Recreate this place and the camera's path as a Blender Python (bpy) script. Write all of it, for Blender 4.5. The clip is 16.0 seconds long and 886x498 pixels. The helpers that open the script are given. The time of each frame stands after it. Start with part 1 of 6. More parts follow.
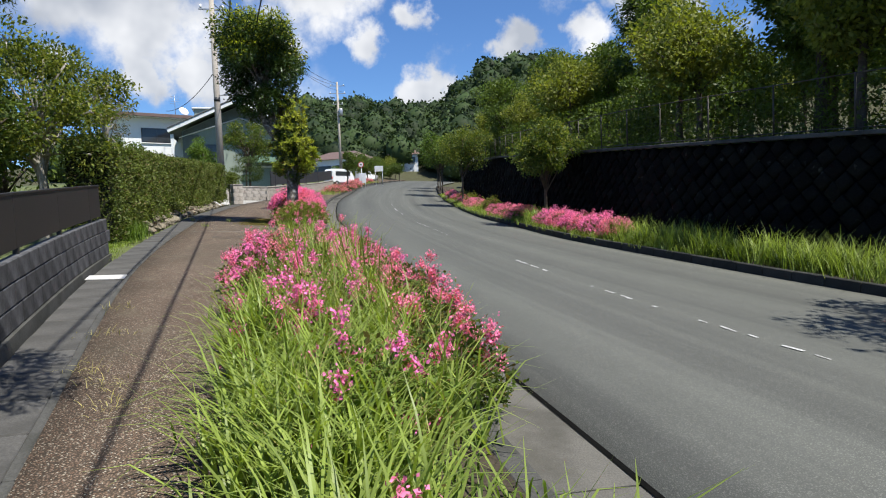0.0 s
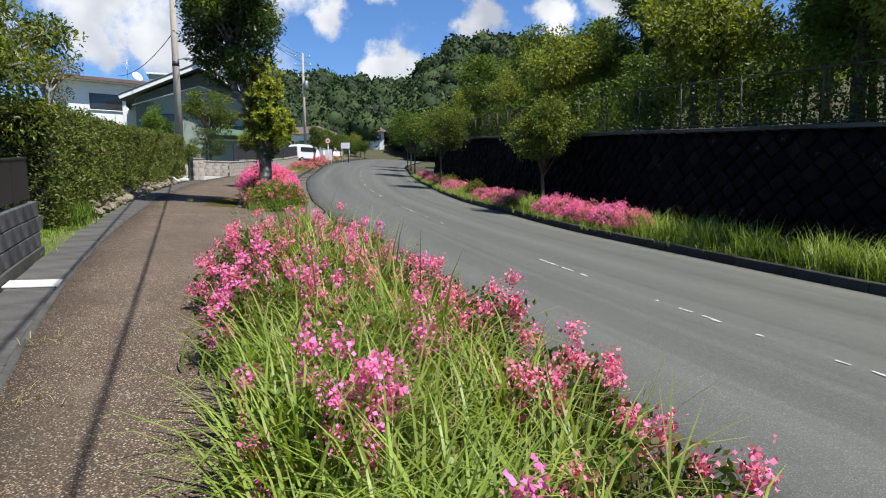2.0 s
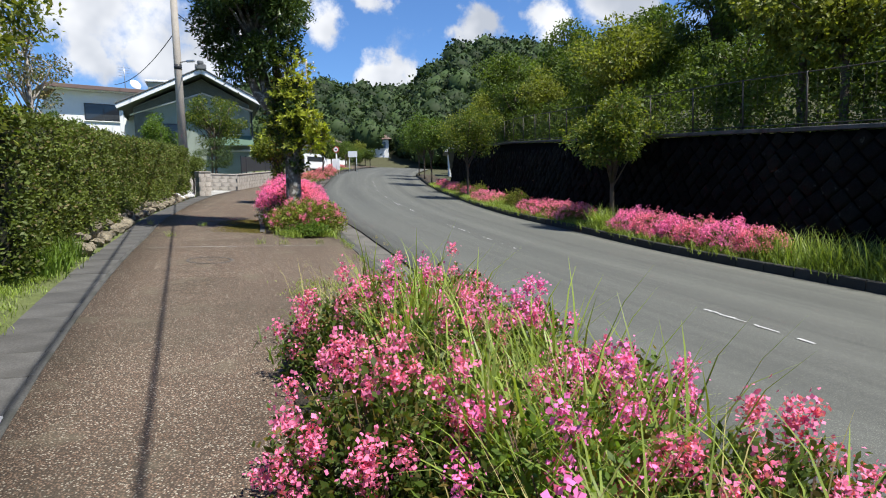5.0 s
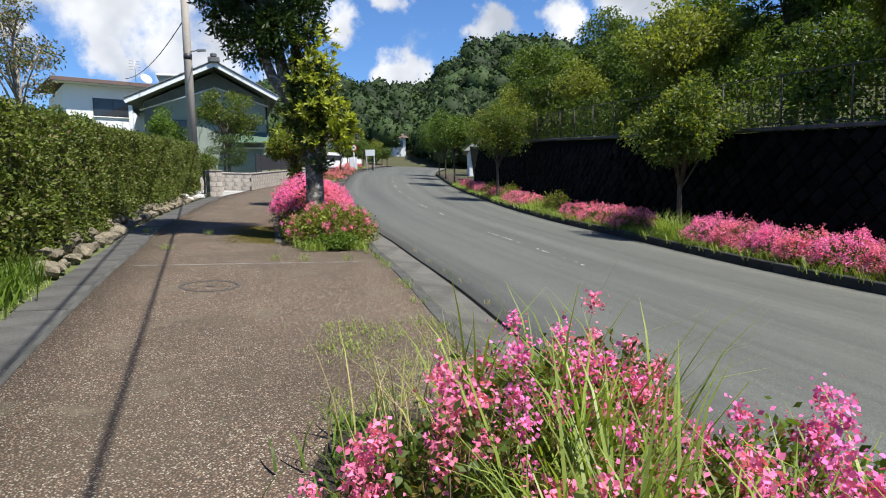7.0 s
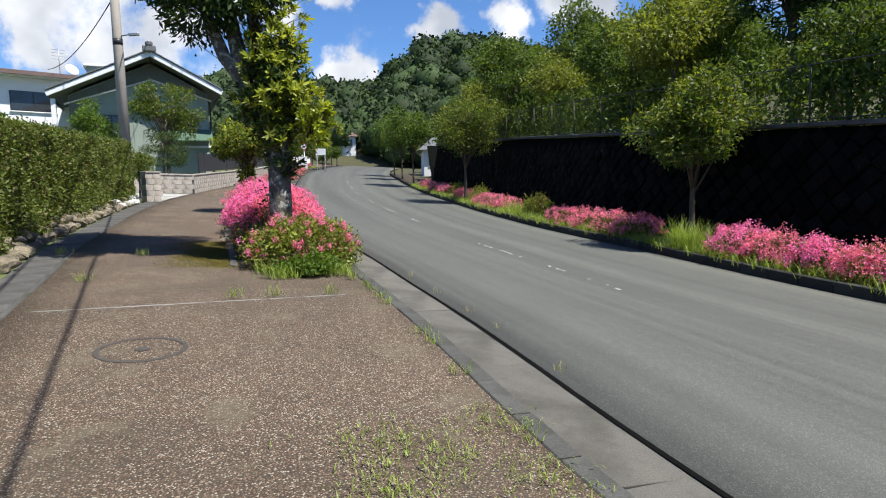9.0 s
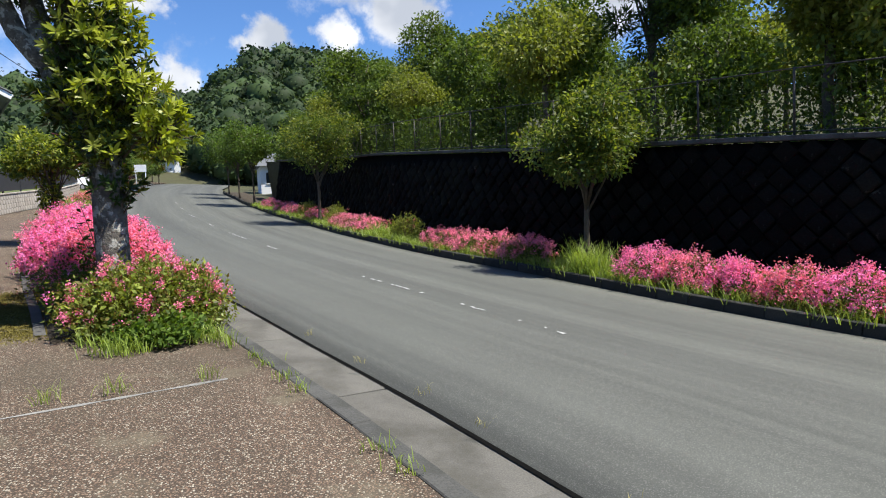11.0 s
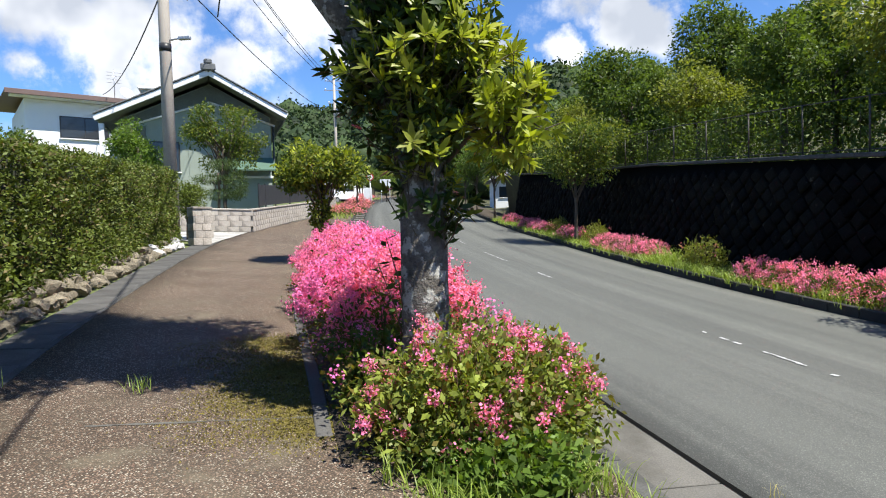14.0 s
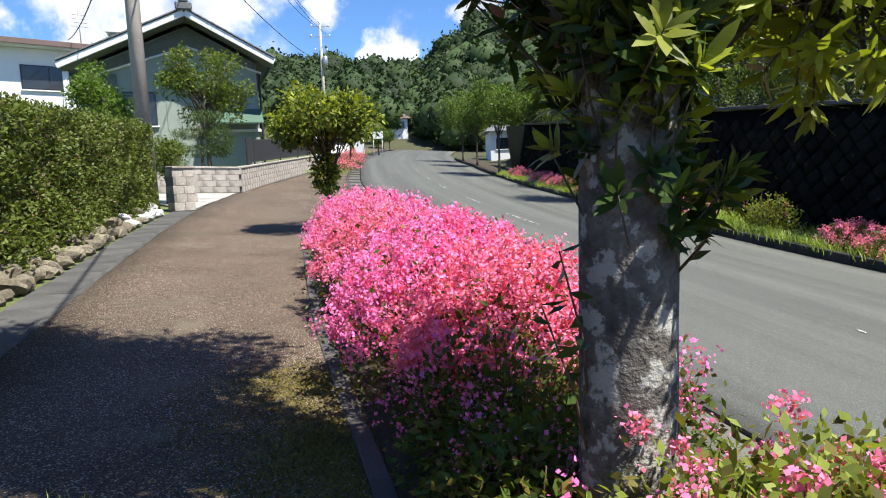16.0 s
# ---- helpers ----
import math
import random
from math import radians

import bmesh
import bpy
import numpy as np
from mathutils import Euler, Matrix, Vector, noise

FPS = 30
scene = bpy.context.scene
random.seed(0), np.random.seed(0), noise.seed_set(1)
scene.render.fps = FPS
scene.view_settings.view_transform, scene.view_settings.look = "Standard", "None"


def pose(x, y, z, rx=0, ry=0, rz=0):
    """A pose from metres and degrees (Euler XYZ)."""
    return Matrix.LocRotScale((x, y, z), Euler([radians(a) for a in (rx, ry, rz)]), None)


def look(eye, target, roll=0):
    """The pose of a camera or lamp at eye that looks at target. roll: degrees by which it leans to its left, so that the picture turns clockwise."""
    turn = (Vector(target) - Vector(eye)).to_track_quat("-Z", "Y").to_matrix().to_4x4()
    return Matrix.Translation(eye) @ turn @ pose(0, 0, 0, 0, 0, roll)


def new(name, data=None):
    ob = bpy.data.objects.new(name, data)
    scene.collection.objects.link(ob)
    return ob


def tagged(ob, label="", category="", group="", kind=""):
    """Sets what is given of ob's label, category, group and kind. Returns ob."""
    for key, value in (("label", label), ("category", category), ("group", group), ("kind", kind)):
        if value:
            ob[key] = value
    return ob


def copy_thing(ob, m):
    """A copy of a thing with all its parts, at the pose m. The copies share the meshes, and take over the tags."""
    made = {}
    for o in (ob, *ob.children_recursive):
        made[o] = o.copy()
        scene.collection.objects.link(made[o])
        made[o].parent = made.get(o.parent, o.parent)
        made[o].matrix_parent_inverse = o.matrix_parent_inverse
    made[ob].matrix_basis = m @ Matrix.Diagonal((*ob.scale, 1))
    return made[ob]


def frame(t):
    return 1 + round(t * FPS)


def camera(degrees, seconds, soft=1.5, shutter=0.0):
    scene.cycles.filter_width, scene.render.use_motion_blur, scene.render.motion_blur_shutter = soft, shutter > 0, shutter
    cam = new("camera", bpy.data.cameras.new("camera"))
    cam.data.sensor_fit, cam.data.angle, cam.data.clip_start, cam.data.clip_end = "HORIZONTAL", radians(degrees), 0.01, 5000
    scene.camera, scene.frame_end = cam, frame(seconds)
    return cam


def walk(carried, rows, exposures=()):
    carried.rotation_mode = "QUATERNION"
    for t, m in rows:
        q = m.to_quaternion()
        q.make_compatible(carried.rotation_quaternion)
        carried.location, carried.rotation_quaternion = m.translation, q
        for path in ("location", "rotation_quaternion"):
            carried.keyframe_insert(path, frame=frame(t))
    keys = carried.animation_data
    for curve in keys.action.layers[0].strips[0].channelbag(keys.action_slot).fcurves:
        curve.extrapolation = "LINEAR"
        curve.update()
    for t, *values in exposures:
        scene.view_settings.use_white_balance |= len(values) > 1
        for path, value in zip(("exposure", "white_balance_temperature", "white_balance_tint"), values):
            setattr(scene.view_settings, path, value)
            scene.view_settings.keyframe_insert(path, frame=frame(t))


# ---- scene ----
cam = camera(71.6, 16.0, soft=1.1)
PATH = [
    (0.0, pose(3.623, -5.611, 1.007, 86.42, 2.13, 7.43)),
    (0.5, pose(3.369, -5.166, 1.056, 86.28, -0.58, 5.85)),
    (1.0, pose(3.128, -4.723, 1.088, 84.02, 0.95, 5.16)),
    (1.5, pose(2.794, -4.223, 1.148, 84.27, 0.66, 5.00)),
    (2.0, pose(2.486, -3.749, 1.176, 84.45, 0.61, 3.83)),
    (2.5, pose(2.204, -3.301, 1.222, 86.93, 0.91, 3.34)),
    (3.0, pose(1.915, -2.845, 1.247, 86.63, 1.12, 3.18)),
    (3.5, pose(1.689, -2.345, 1.292, 86.55, 1.08, 4.13)),
    (4.0, pose(1.436, -1.836, 1.330, 86.64, 2.74, 5.01)),
    (4.2, pose(1.292, -1.652, 1.358, 84.87, 1.51, 3.58)),
    (6.3, pose(0.172, 0.754, 1.500, 85.40, 2.08, 4.09)),
    (6.5, pose(0.122, 0.945, 1.509, 84.96, 1.51, 3.63)),
    (7.0, pose(-0.068, 1.458, 1.555, 85.02, 1.45, 5.05)),
    (7.5, pose(-0.340, 1.992, 1.586, 86.18, 2.35, 2.40)),
    (8.0, pose(-0.581, 2.539, 1.646, 85.94, 1.26, 2.22)),
    (8.5, pose(-0.796, 3.057, 1.687, 84.19, 2.62, 0.81)),
    (9.0, pose(-1.028, 3.605, 1.723, 84.81, 1.75, 0.19)),
    (9.5, pose(-1.237, 4.078, 1.778, 86.75, 2.38, -1.13)),
    (10.0, pose(-1.411, 4.564, 1.850, 86.73, 2.78, -7.07)),
    (10.2, pose(-1.496, 4.730, 1.858, 86.57, 4.29, -11.50)),
    (11.2, pose(-1.823, 5.863, 1.905, 85.59, 2.55, -15.08)),
    (12.3, pose(-2.149, 6.996, 1.953, 84.62, 0.81, -11.66)),
    (12.5, pose(-2.265, 7.205, 1.943, 83.84, 0.47, -9.35)),
    (13.0, pose(-2.515, 7.710, 2.008, 84.55, 1.13, -1.94)),
    (13.5, pose(-2.766, 8.218, 2.066, 85.97, 1.39, 1.43)),
    (14.0, pose(-2.999, 8.691, 2.105, 87.77, 1.53, 5.15)),
    (14.5, pose(-3.248, 9.257, 2.158, 85.57, 0.85, 5.01)),
    (15.0, pose(-3.521, 9.778, 2.186, 84.08, 0.68, 2.12)),
    (15.5, pose(-3.756, 10.333, 2.233, 83.30, 2.12, 3.50)),
    (16.0, pose(-3.986, 10.830, 2.281, 83.33, 2.29, 4.00)),
]
walk(cam, PATH, exposures=[(0.0, 0.55), (4.0, 0.68), (9.0, 0.72), (12.5, 0.88), (16.0, 1.02)])

# ---- light ----
SUN_AZ, SUN_EL = 119.0, 62.0        # degrees from +y towards +x, and above the horizon
sun_dir = Vector((math.sin(radians(SUN_AZ)) * math.cos(radians(SUN_EL)), math.cos(radians(SUN_AZ)) * math.cos(radians(SUN_EL)), math.sin(radians(SUN_EL))))
sun = new("sun", bpy.data.lights.new("sun", "SUN"))
sun.data.energy, sun.data.angle, sun.data.color = 5.2, radians(0.55), (1.0, 0.965, 0.88)
sun.matrix_world = look(sun_dir * 60, (0, 0, 0))

world = bpy.data.worlds.new("sky")
scene.world = world
world.use_nodes = True
wn, wl = world.node_tree.nodes, world.node_tree.links
wn.clear()
w_out = wn.new("ShaderNodeOutputWorld")
w_bg = wn.new("ShaderNodeBackground")
w_sky = wn.new("ShaderNodeTexSky")
w_sky.sky_type, w_sky.sun_disc = "NISHITA", False
w_sky.sun_elevation, w_sky.sun_rotation = radians(SUN_EL), radians(SUN_AZ)
w_sky.air_density, w_sky.dust_density, w_sky.ozone_density = 1.0, 0.1, 5.0
w_bg.inputs["Strength"].default_value = 0.048
w_co = wn.new("ShaderNodeTexCoord")


def w_math(op, a, b=None):
    n = wn.new("ShaderNodeMath")
    n.operation = op
    for i, v in enumerate((a, b)):
        if v is None:
            continue
        if isinstance(v, (int, float)):
            n.inputs[i].default_value = v
        else:
            wl.new(v, n.inputs[i])
    return n.outputs[0]


# cumulus: soft heaps of cloud at their bearings (degrees), broken up by noise; the rest of the sky has the same broken cloud
CLOUDS = [(-31, 17.5, 8.5, 1.25), (-18, 19.5, 7.5, 1.2), (-25, 10.5, 5.0, 1.2), (-38, 18, 7, 1.1), (-33, 12, 3.0, 1.5), (-28.5, 12, 3.2, 1.5), (-13.5, 14.8, 2.8, 1.4), (-9.3, 11.2, 2.7, 1.6), (-0.5, 14.4, 2.9, 1.6),
          (-9, 17.6, 2.2, 1.1), (6.5, 14.6, 2.4, 1.4), (12.5, 16.8, 4.2, 1.5), (-24, 14.5, 4.2, 1.2), (-21, 22, 8, 1.0), (10, 23, 7, 1.2), (-38, 13, 3, 1.2), (30, 20, 9, 1.3), (-60, 18, 9, 1.3)]
w_warp = wn.new("ShaderNodeTexNoise")
w_warp.inputs["Scale"].default_value, w_warp.inputs["Detail"].default_value, w_warp.inputs["Roughness"].default_value = 9.0, 8.0, 0.62
wl.new(w_co.outputs["Generated"], w_warp.inputs["Vector"])
w_big = wn.new("ShaderNodeTexNoise")
w_big.inputs["Scale"].default_value, w_big.inputs["Detail"].default_value = 2.6, 6.0
wl.new(w_co.outputs["Generated"], w_big.inputs["Vector"])
w_push = wn.new("ShaderNodeTexNoise")
w_push.inputs["Scale"].default_value, w_push.inputs["Detail"].default_value, w_push.inputs["Roughness"].default_value = 14.0, 7.0, 0.6
wl.new(w_co.outputs["Generated"], w_push.inputs["Vector"])
w_shift = wn.new("ShaderNodeVectorMath")
w_shift.operation = "MULTIPLY_ADD"
wl.new(w_push.outputs["Color"], w_shift.inputs[0])
w_shift.inputs[1].default_value = (0.11, 0.11, 0.085)
w_off = wn.new("ShaderNodeVectorMath")
w_off.operation = "SUBTRACT"
wl.new(w_co.outputs["Generated"], w_off.inputs[0])
w_off.inputs[1].default_value = (0.055, 0.055, 0.0425)
wl.new(w_off.outputs["Vector"], w_shift.inputs[2])
heap = None
for az, el, size, gain in CLOUDS:
    d = Vector((math.sin(radians(az)) * math.cos(radians(el)), math.cos(radians(az)) * math.cos(radians(el)), math.sin(radians(el))))
    dist = wn.new("ShaderNodeVectorMath")
    dist.operation = "DISTANCE"
    wl.new(w_shift.outputs["Vector"], dist.inputs[0])
    dist.inputs[1].default_value = d
    one = w_math("MAXIMUM", w_math("SUBTRACT", 1.0, w_math("DIVIDE", dist.outputs["Value"], radians(size))), 0.0)
    one = w_math("MULTIPLY", one, gain)
    heap = one if heap is None else w_math("MAXIMUM", heap, one)
w_cov = w_math("ADD", heap, w_math("MULTIPLY", w_math("SUBTRACT", w_warp.outputs["Fac"], 0.5), 2.3))
w_cov2 = w_math("MULTIPLY", w_math("SUBTRACT", w_big.outputs["Fac"], 0.60), 3.0)
w_cov = w_math("MAXIMUM", w_cov, w_math("ADD", w_cov2, w_math("MULTIPLY", w_math("SUBTRACT", w_warp.outputs["Fac"], 0.5), 1.0)))
w_ramp = wn.new("ShaderNodeMapRange")
w_ramp.interpolation_type = "SMOOTHSTEP"
w_ramp.inputs["From Min"].default_value, w_ramp.inputs["From Max"].default_value = 0.12, 0.80
wl.new(w_cov, w_ramp.inputs["Value"])
w_tone = wn.new("ShaderNodeTexNoise")
w_tone.inputs["Scale"].default_value, w_tone.inputs["Detail"].default_value = 6.0, 4.0
wl.new(w_co.outputs["Generated"], w_tone.inputs["Vector"])
w_white = wn.new("ShaderNodeValToRGB")
w_white.color_ramp.elements[0].position, w_white.color_ramp.elements[0].color = 0.38, (7.4, 7.9, 8.8, 1)
w_white.color_ramp.elements[1].position, w_white.color_ramp.elements[1].color = 0.58, (14.5, 14.6, 14.8, 1)
wl.new(w_tone.outputs["Fac"], w_white.inputs["Fac"])
w_mix = wn.new("ShaderNodeMix")
w_mix.data_type = "RGBA"
wl.new(w_math("MULTIPLY", w_ramp.outputs["Result"], 0.94), w_mix.inputs[0])
w_tint = wn.new("ShaderNodeMix")
w_tint.data_type, w_tint.blend_type = "RGBA", "MULTIPLY"
w_tint.inputs[0].default_value = 1.0
wl.new(w_sky.outputs["Color"], w_tint.inputs[6])
w_tint.inputs[7].default_value = (1.20, 1.58, 2.05, 1)
wl.new(w_tint.outputs[2], w_mix.inputs[6])
wl.new(w_white.outputs["Color"], w_mix.inputs[7])
wl.new(w_mix.outputs[2], w_bg.inputs["Color"])
wl.new(w_bg.outputs["Background"], w_out.inputs["Surface"])


# ---- materials ----
def mat(name, base, alt=None, rough=0.85, scale=4.0, fine=60.0, bump=0.15, spec=0.3, metal=0.0, spread=0.5, fine_amt=0.25, bump_dist=0.01, stain=None, stain_scale=0.7, translucent=0.0, island=0.0, obj_random=0.0, stain_edge=(0.48, 0.66)):
    """Two scales of variation between base and alt, with fine bump; optional stains, per-leaf or per-piece variation."""
    m = bpy.data.materials.new(name)
    m.use_nodes = True
    n, l = m.node_tree.nodes, m.node_tree.links
    b = n["Principled BSDF"]
    b.inputs["Roughness"].default_value, b.inputs["Metallic"].default_value = rough, metal
    b.inputs["Specular IOR Level"].default_value = spec
    co = n.new("ShaderNodeTexCoord")
    src = co.outputs["Object"]

    def tex(sc, detail=5.0, r=0.6):
        t = n.new("ShaderNodeTexNoise")
        t.inputs["Scale"].default_value, t.inputs["Detail"].default_value, t.inputs["Roughness"].default_value = sc, detail, r
        l.new(src, t.inputs["Vector"])
        return t.outputs["Fac"]

    def mix(fac, a, c, blend="MIX"):
        q = n.new("ShaderNodeMix")
        q.data_type, q.blend_type = "RGBA", blend
        for sock, v in ((q.inputs[0], fac), (q.inputs[6], a), (q.inputs[7], c)):
            if isinstance(v, (int, float)):
                sock.default_value = v
            elif isinstance(v, tuple):
                sock.default_value = (*v, 1)
            else:
                l.new(v, sock)
        return q.outputs[2]

    def ramp(v, lo, hi, a=0.0, c=1.0):
        q = n.new("ShaderNodeMapRange")
        q.inputs["From Min"].default_value, q.inputs["From Max"].default_value = lo, hi
        q.inputs["To Min"].default_value, q.inputs["To Max"].default_value = a, c
        l.new(v, q.inputs["Value"])
        return q.outputs["Result"]

    alt = alt or tuple(c * 0.7 for c in base)
    col = mix(ramp(tex(scale), 0.5 - spread / 2, 0.5 + spread / 2), base, alt)
    f = tex(fine, 3.0)
    if fine_amt:
        col = mix(1.0, col, mix(ramp(f, 0.3, 0.7), tuple([1 - fine_amt] * 3), tuple([1 + fine_amt] * 3)), "MULTIPLY")
    if stain:
        col = mix(ramp(tex(stain_scale, 6.0, 0.65), stain_edge[0], stain_edge[1], 0.0, 0.85), col, stain)
    if island:
        g = n.new("ShaderNodeNewGeometry")
        col = mix(1.0, col, mix(g.outputs["Random Per Island"], tuple([1 - island] * 3), (1 + island, 1 + island * 0.9, 1 + island * 0.3)), "MULTIPLY")
    if obj_random:
        o = n.new("ShaderNodeObjectInfo")
        col = mix(1.0, col, mix(o.outputs["Random"], tuple([1 - obj_random] * 3), tuple([1 + obj_random] * 3)), "MULTIPLY")
    l.new(col, b.inputs["Base Color"])
    if bump:
        bp = n.new("ShaderNodeBump")
        bp.inputs["Strength"].default_value, bp.inputs["Distance"].default_value = bump, bump_dist
        l.new(f, bp.inputs["Height"])
        l.new(bp.outputs["Normal"], b.inputs["Normal"])
    if translucent:
        tr = n.new("ShaderNodeBsdfTranslucent")
        l.new(mix(1.0, col, (1.55, 1.6, 0.6), "MULTIPLY"), tr.inputs["Color"])
        ms = n.new("ShaderNodeMixShader")
        ms.inputs[0].default_value = translucent
        l.new(b.outputs[0], ms.inputs[1])
        l.new(tr.outputs[0], ms.inputs[2])
        l.new(ms.outputs[0], n["Material Output"].inputs["Surface"])
    return m


def speckle(name, chips, joint, scale, rough=0.9, stain=(0.1, 0.1, 0.05), lichen=None, bump=0.5, big=0.5, lanes=False):
    """Exposed aggregate: small stones of several colours in a matrix, with stains."""
    m = bpy.data.materials.new(name)
    m.use_nodes = True
    n, l = m.node_tree.nodes, m.node_tree.links
    b = n["Principled BSDF"]
    b.inputs["Roughness"].default_value, b.inputs["Specular IOR Level"].default_value = rough, 0.25
    co = n.new("ShaderNodeTexCoord")
    v = n.new("ShaderNodeTexVoronoi")
    v.inputs["Scale"].default_value = scale
    l.new(co.outputs["Object"], v.inputs["Vector"])
    sep = n.new("ShaderNodeSeparateColor")
    l.new(v.outputs["Color"], sep.inputs[0])
    r = n.new("ShaderNodeValToRGB")
    r.color_ramp.interpolation = "CONSTANT"
    els = r.color_ramp.elements
    while len(els) < len(chips):
        els.new(0.5)
    for i, c in enumerate(chips):
        els[i].position, els[i].color = i / len(chips), (*c, 1)
    l.new(sep.outputs[0], r.inputs["Fac"])

    def mixc(fac, a, c, blend="MIX"):
        q = n.new("ShaderNodeMix")
        q.data_type, q.blend_type = "RGBA", blend
        for sock, val in ((q.inputs[0], fac), (q.inputs[6], a), (q.inputs[7], c)):
            if isinstance(val, (int, float)):
                sock.default_value = val
            elif isinstance(val, tuple):
                sock.default_value = (*val, 1)
            else:
                l.new(val, sock)
        return q.outputs[2]

    def nz(sc, lo, hi, a, c, det=6.0):
        t = n.new("ShaderNodeTexNoise")
        t.inputs["Scale"].default_value, t.inputs["Detail"].default_value, t.inputs["Roughness"].default_value = sc, det, 0.62
        l.new(co.outputs["Object"], t.inputs["Vector"])
        q = n.new("ShaderNodeMapRange")
        for k, val in (("From Min", lo), ("From Max", hi), ("To Min", a), ("To Max", c)):
            q.inputs[k].default_value = val
        l.new(t.outputs["Fac"], q.inputs["Value"])
        return q.outputs["Result"]

    edge = n.new("ShaderNodeMapRange")
    edge.inputs["From Min"].default_value, edge.inputs["From Max"].default_value = 0.35, 0.6
    l.new(v.outputs["Distance"], edge.inputs["Value"])
    col = mixc(edge.outputs["Result"], r.outputs["Color"], joint)
    col = mixc(1.0, col, mixc(nz(0.8, 0.3, 0.7, 0, 1), *(((0.95, 0.95, 0.95), (1.05, 1.05, 1.05)) if lanes else ((0.78, 0.76, 0.74), (1.18, 1.16, 1.15)))), "MULTIPLY")
    if lanes:
        uv = n.new("ShaderNodeUVMap")
        uv.uv_map = "lane"
        for across, along, lo, hi, dark, pale in ((1.1, 0.012, 0.36, 0.66, 0.80, 1.13), (5.0, 0.05, 0.34, 0.68, 0.91, 1.07)):
            mp = n.new("ShaderNodeMapping")
            mp.inputs["Scale"].default_value = (across, along, 1)
            l.new(uv.outputs["UV"], mp.inputs["Vector"])
            t = n.new("ShaderNodeTexNoise")
            t.inputs["Scale"].default_value, t.inputs["Detail"].default_value = 1.0, 3.0
            l.new(mp.outputs["Vector"], t.inputs["Vector"])
            q = n.new("ShaderNodeMapRange")
            q.inputs["From Min"].default_value, q.inputs["From Max"].default_value = lo, hi
            l.new(t.outputs["Fac"], q.inputs["Value"])
            col = mixc(1.0, col, mixc(q.outputs["Result"], (dark, dark, dark), (pale, pale, pale * 0.985)), "MULTIPLY")
    else:
        col = mixc(nz(0.55, 0.52, 0.70, 0.0, big), col, stain)
    if lichen:
        col = mixc(nz(1.7, 0.56, 0.68, 0.0, 0.6), col, lichen)
    l.new(col, b.inputs["Base Color"])
    bp = n.new("ShaderNodeBump")
    bp.inputs["Strength"].default_value, bp.inputs["Distance"].default_value = bump, 0.004
    bp.invert = True
    l.new(v.outputs["Distance"], bp.inputs["Height"])
    l.new(bp.outputs["Normal"], b.inputs["Normal"])
    return m


M_PAVE = speckle("red_aggregate_paving", [(0.154, 0.098, 0.068), (0.231, 0.168, 0.123), (0.077, 0.056, 0.043), (0.360, 0.324, 0.260), (0.144, 0.104, 0.074), (0.184, 0.133, 0.098), (0.097, 0.072, 0.053)], (0.057, 0.044, 0.033), 88.0, stain=(0.062, 0.054, 0.038), lichen=(0.130, 0.112, 0.078), big=0.62, bump=0.9)
M_ASPHALT = speckle("asphalt", [(0.102, 0.105, 0.097), (0.122, 0.125, 0.113), (0.088, 0.091, 0.084), (0.160, 0.161, 0.147), (0.108, 0.110, 0.100)], (0.083, 0.086, 0.079), 110.0, rough=0.85, stain=(0.095, 0.094, 0.093), bump=0.35, lanes=True)
M_CONC = mat("concrete", (0.128, 0.121, 0.106), (0.085, 0.081, 0.072), 0.9, 2.5, 90, 0.25, stain=(0.06, 0.057, 0.046), stain_scale=1.6, obj_random=0.08)
M_CONC_DARK = mat("dark_mossy_concrete", (0.085, 0.083, 0.078), (0.055, 0.055, 0.05), 0.9, 3, 70, 0.3, stain=(0.035, 0.036, 0.03), stain_scale=2.0, obj_random=0.12)
M_GUTTER = mat("gutter_concrete", (0.095, 0.092, 0.087), (0.065, 0.063, 0.060), 0.88, 1.7, 80, 0.25, stain=(0.045, 0.044, 0.04), stain_scale=1.2, obj_random=0.10)
M_MOSS = mat("brown_green_moss", (0.17, 0.14, 0.028), (0.10, 0.085, 0.02), 0.95, 6, 60, 0.3)
M_CEMENT = mat("grey_cement_joint", (0.27, 0.265, 0.25), (0.17, 0.165, 0.155), 0.9, 5, 80, 0.3, stain=(0.10, 0.095, 0.085), stain_scale=4.0)
M_COPING_PALE = mat("pale_drive_concrete", (0.40, 0.39, 0.36), (0.30, 0.29, 0.27), 0.9, 1.5, 80, 0.2, stain=(0.2, 0.19, 0.17), stain_scale=1.0)
M_PALE = mat("pale_concrete", (0.55, 0.55, 0.54), (0.47, 0.46, 0.45), 0.85, 4, 90, 0.2)
M_BLOCK = mat("weathered_dark_block", (0.10, 0.10, 0.105), (0.045, 0.045, 0.048), 0.9, 5, 60, 0.4, stain=(0.02, 0.02, 0.022), stain_scale=3.0, obj_random=0.25)
M_COPING = mat("weathered_coping_concrete", (0.10, 0.10, 0.095), (0.055, 0.055, 0.05), 0.9, 2.0, 70, 0.25, stain=(0.025, 0.026, 0.022), stain_scale=1.3)
# the kerb's shade below the grass is put into this near-black colour
M_KERB_SHADE = mat("shaded_kerb", (0.040, 0.040, 0.036), (0.024, 0.025, 0.021), 0.92, 3, 60, 0.3, obj_random=0.2)
M_MORTAR = mat("mortar", (0.25, 0.25, 0.24), (0.12, 0.12, 0.115), 0.95, 6, 80, 0.3)
M_PANEL = mat("dark_brown_panel", (0.020, 0.018, 0.017), (0.014, 0.013, 0.012), 0.55, 1.2, 40, 0.05, spec=0.4)
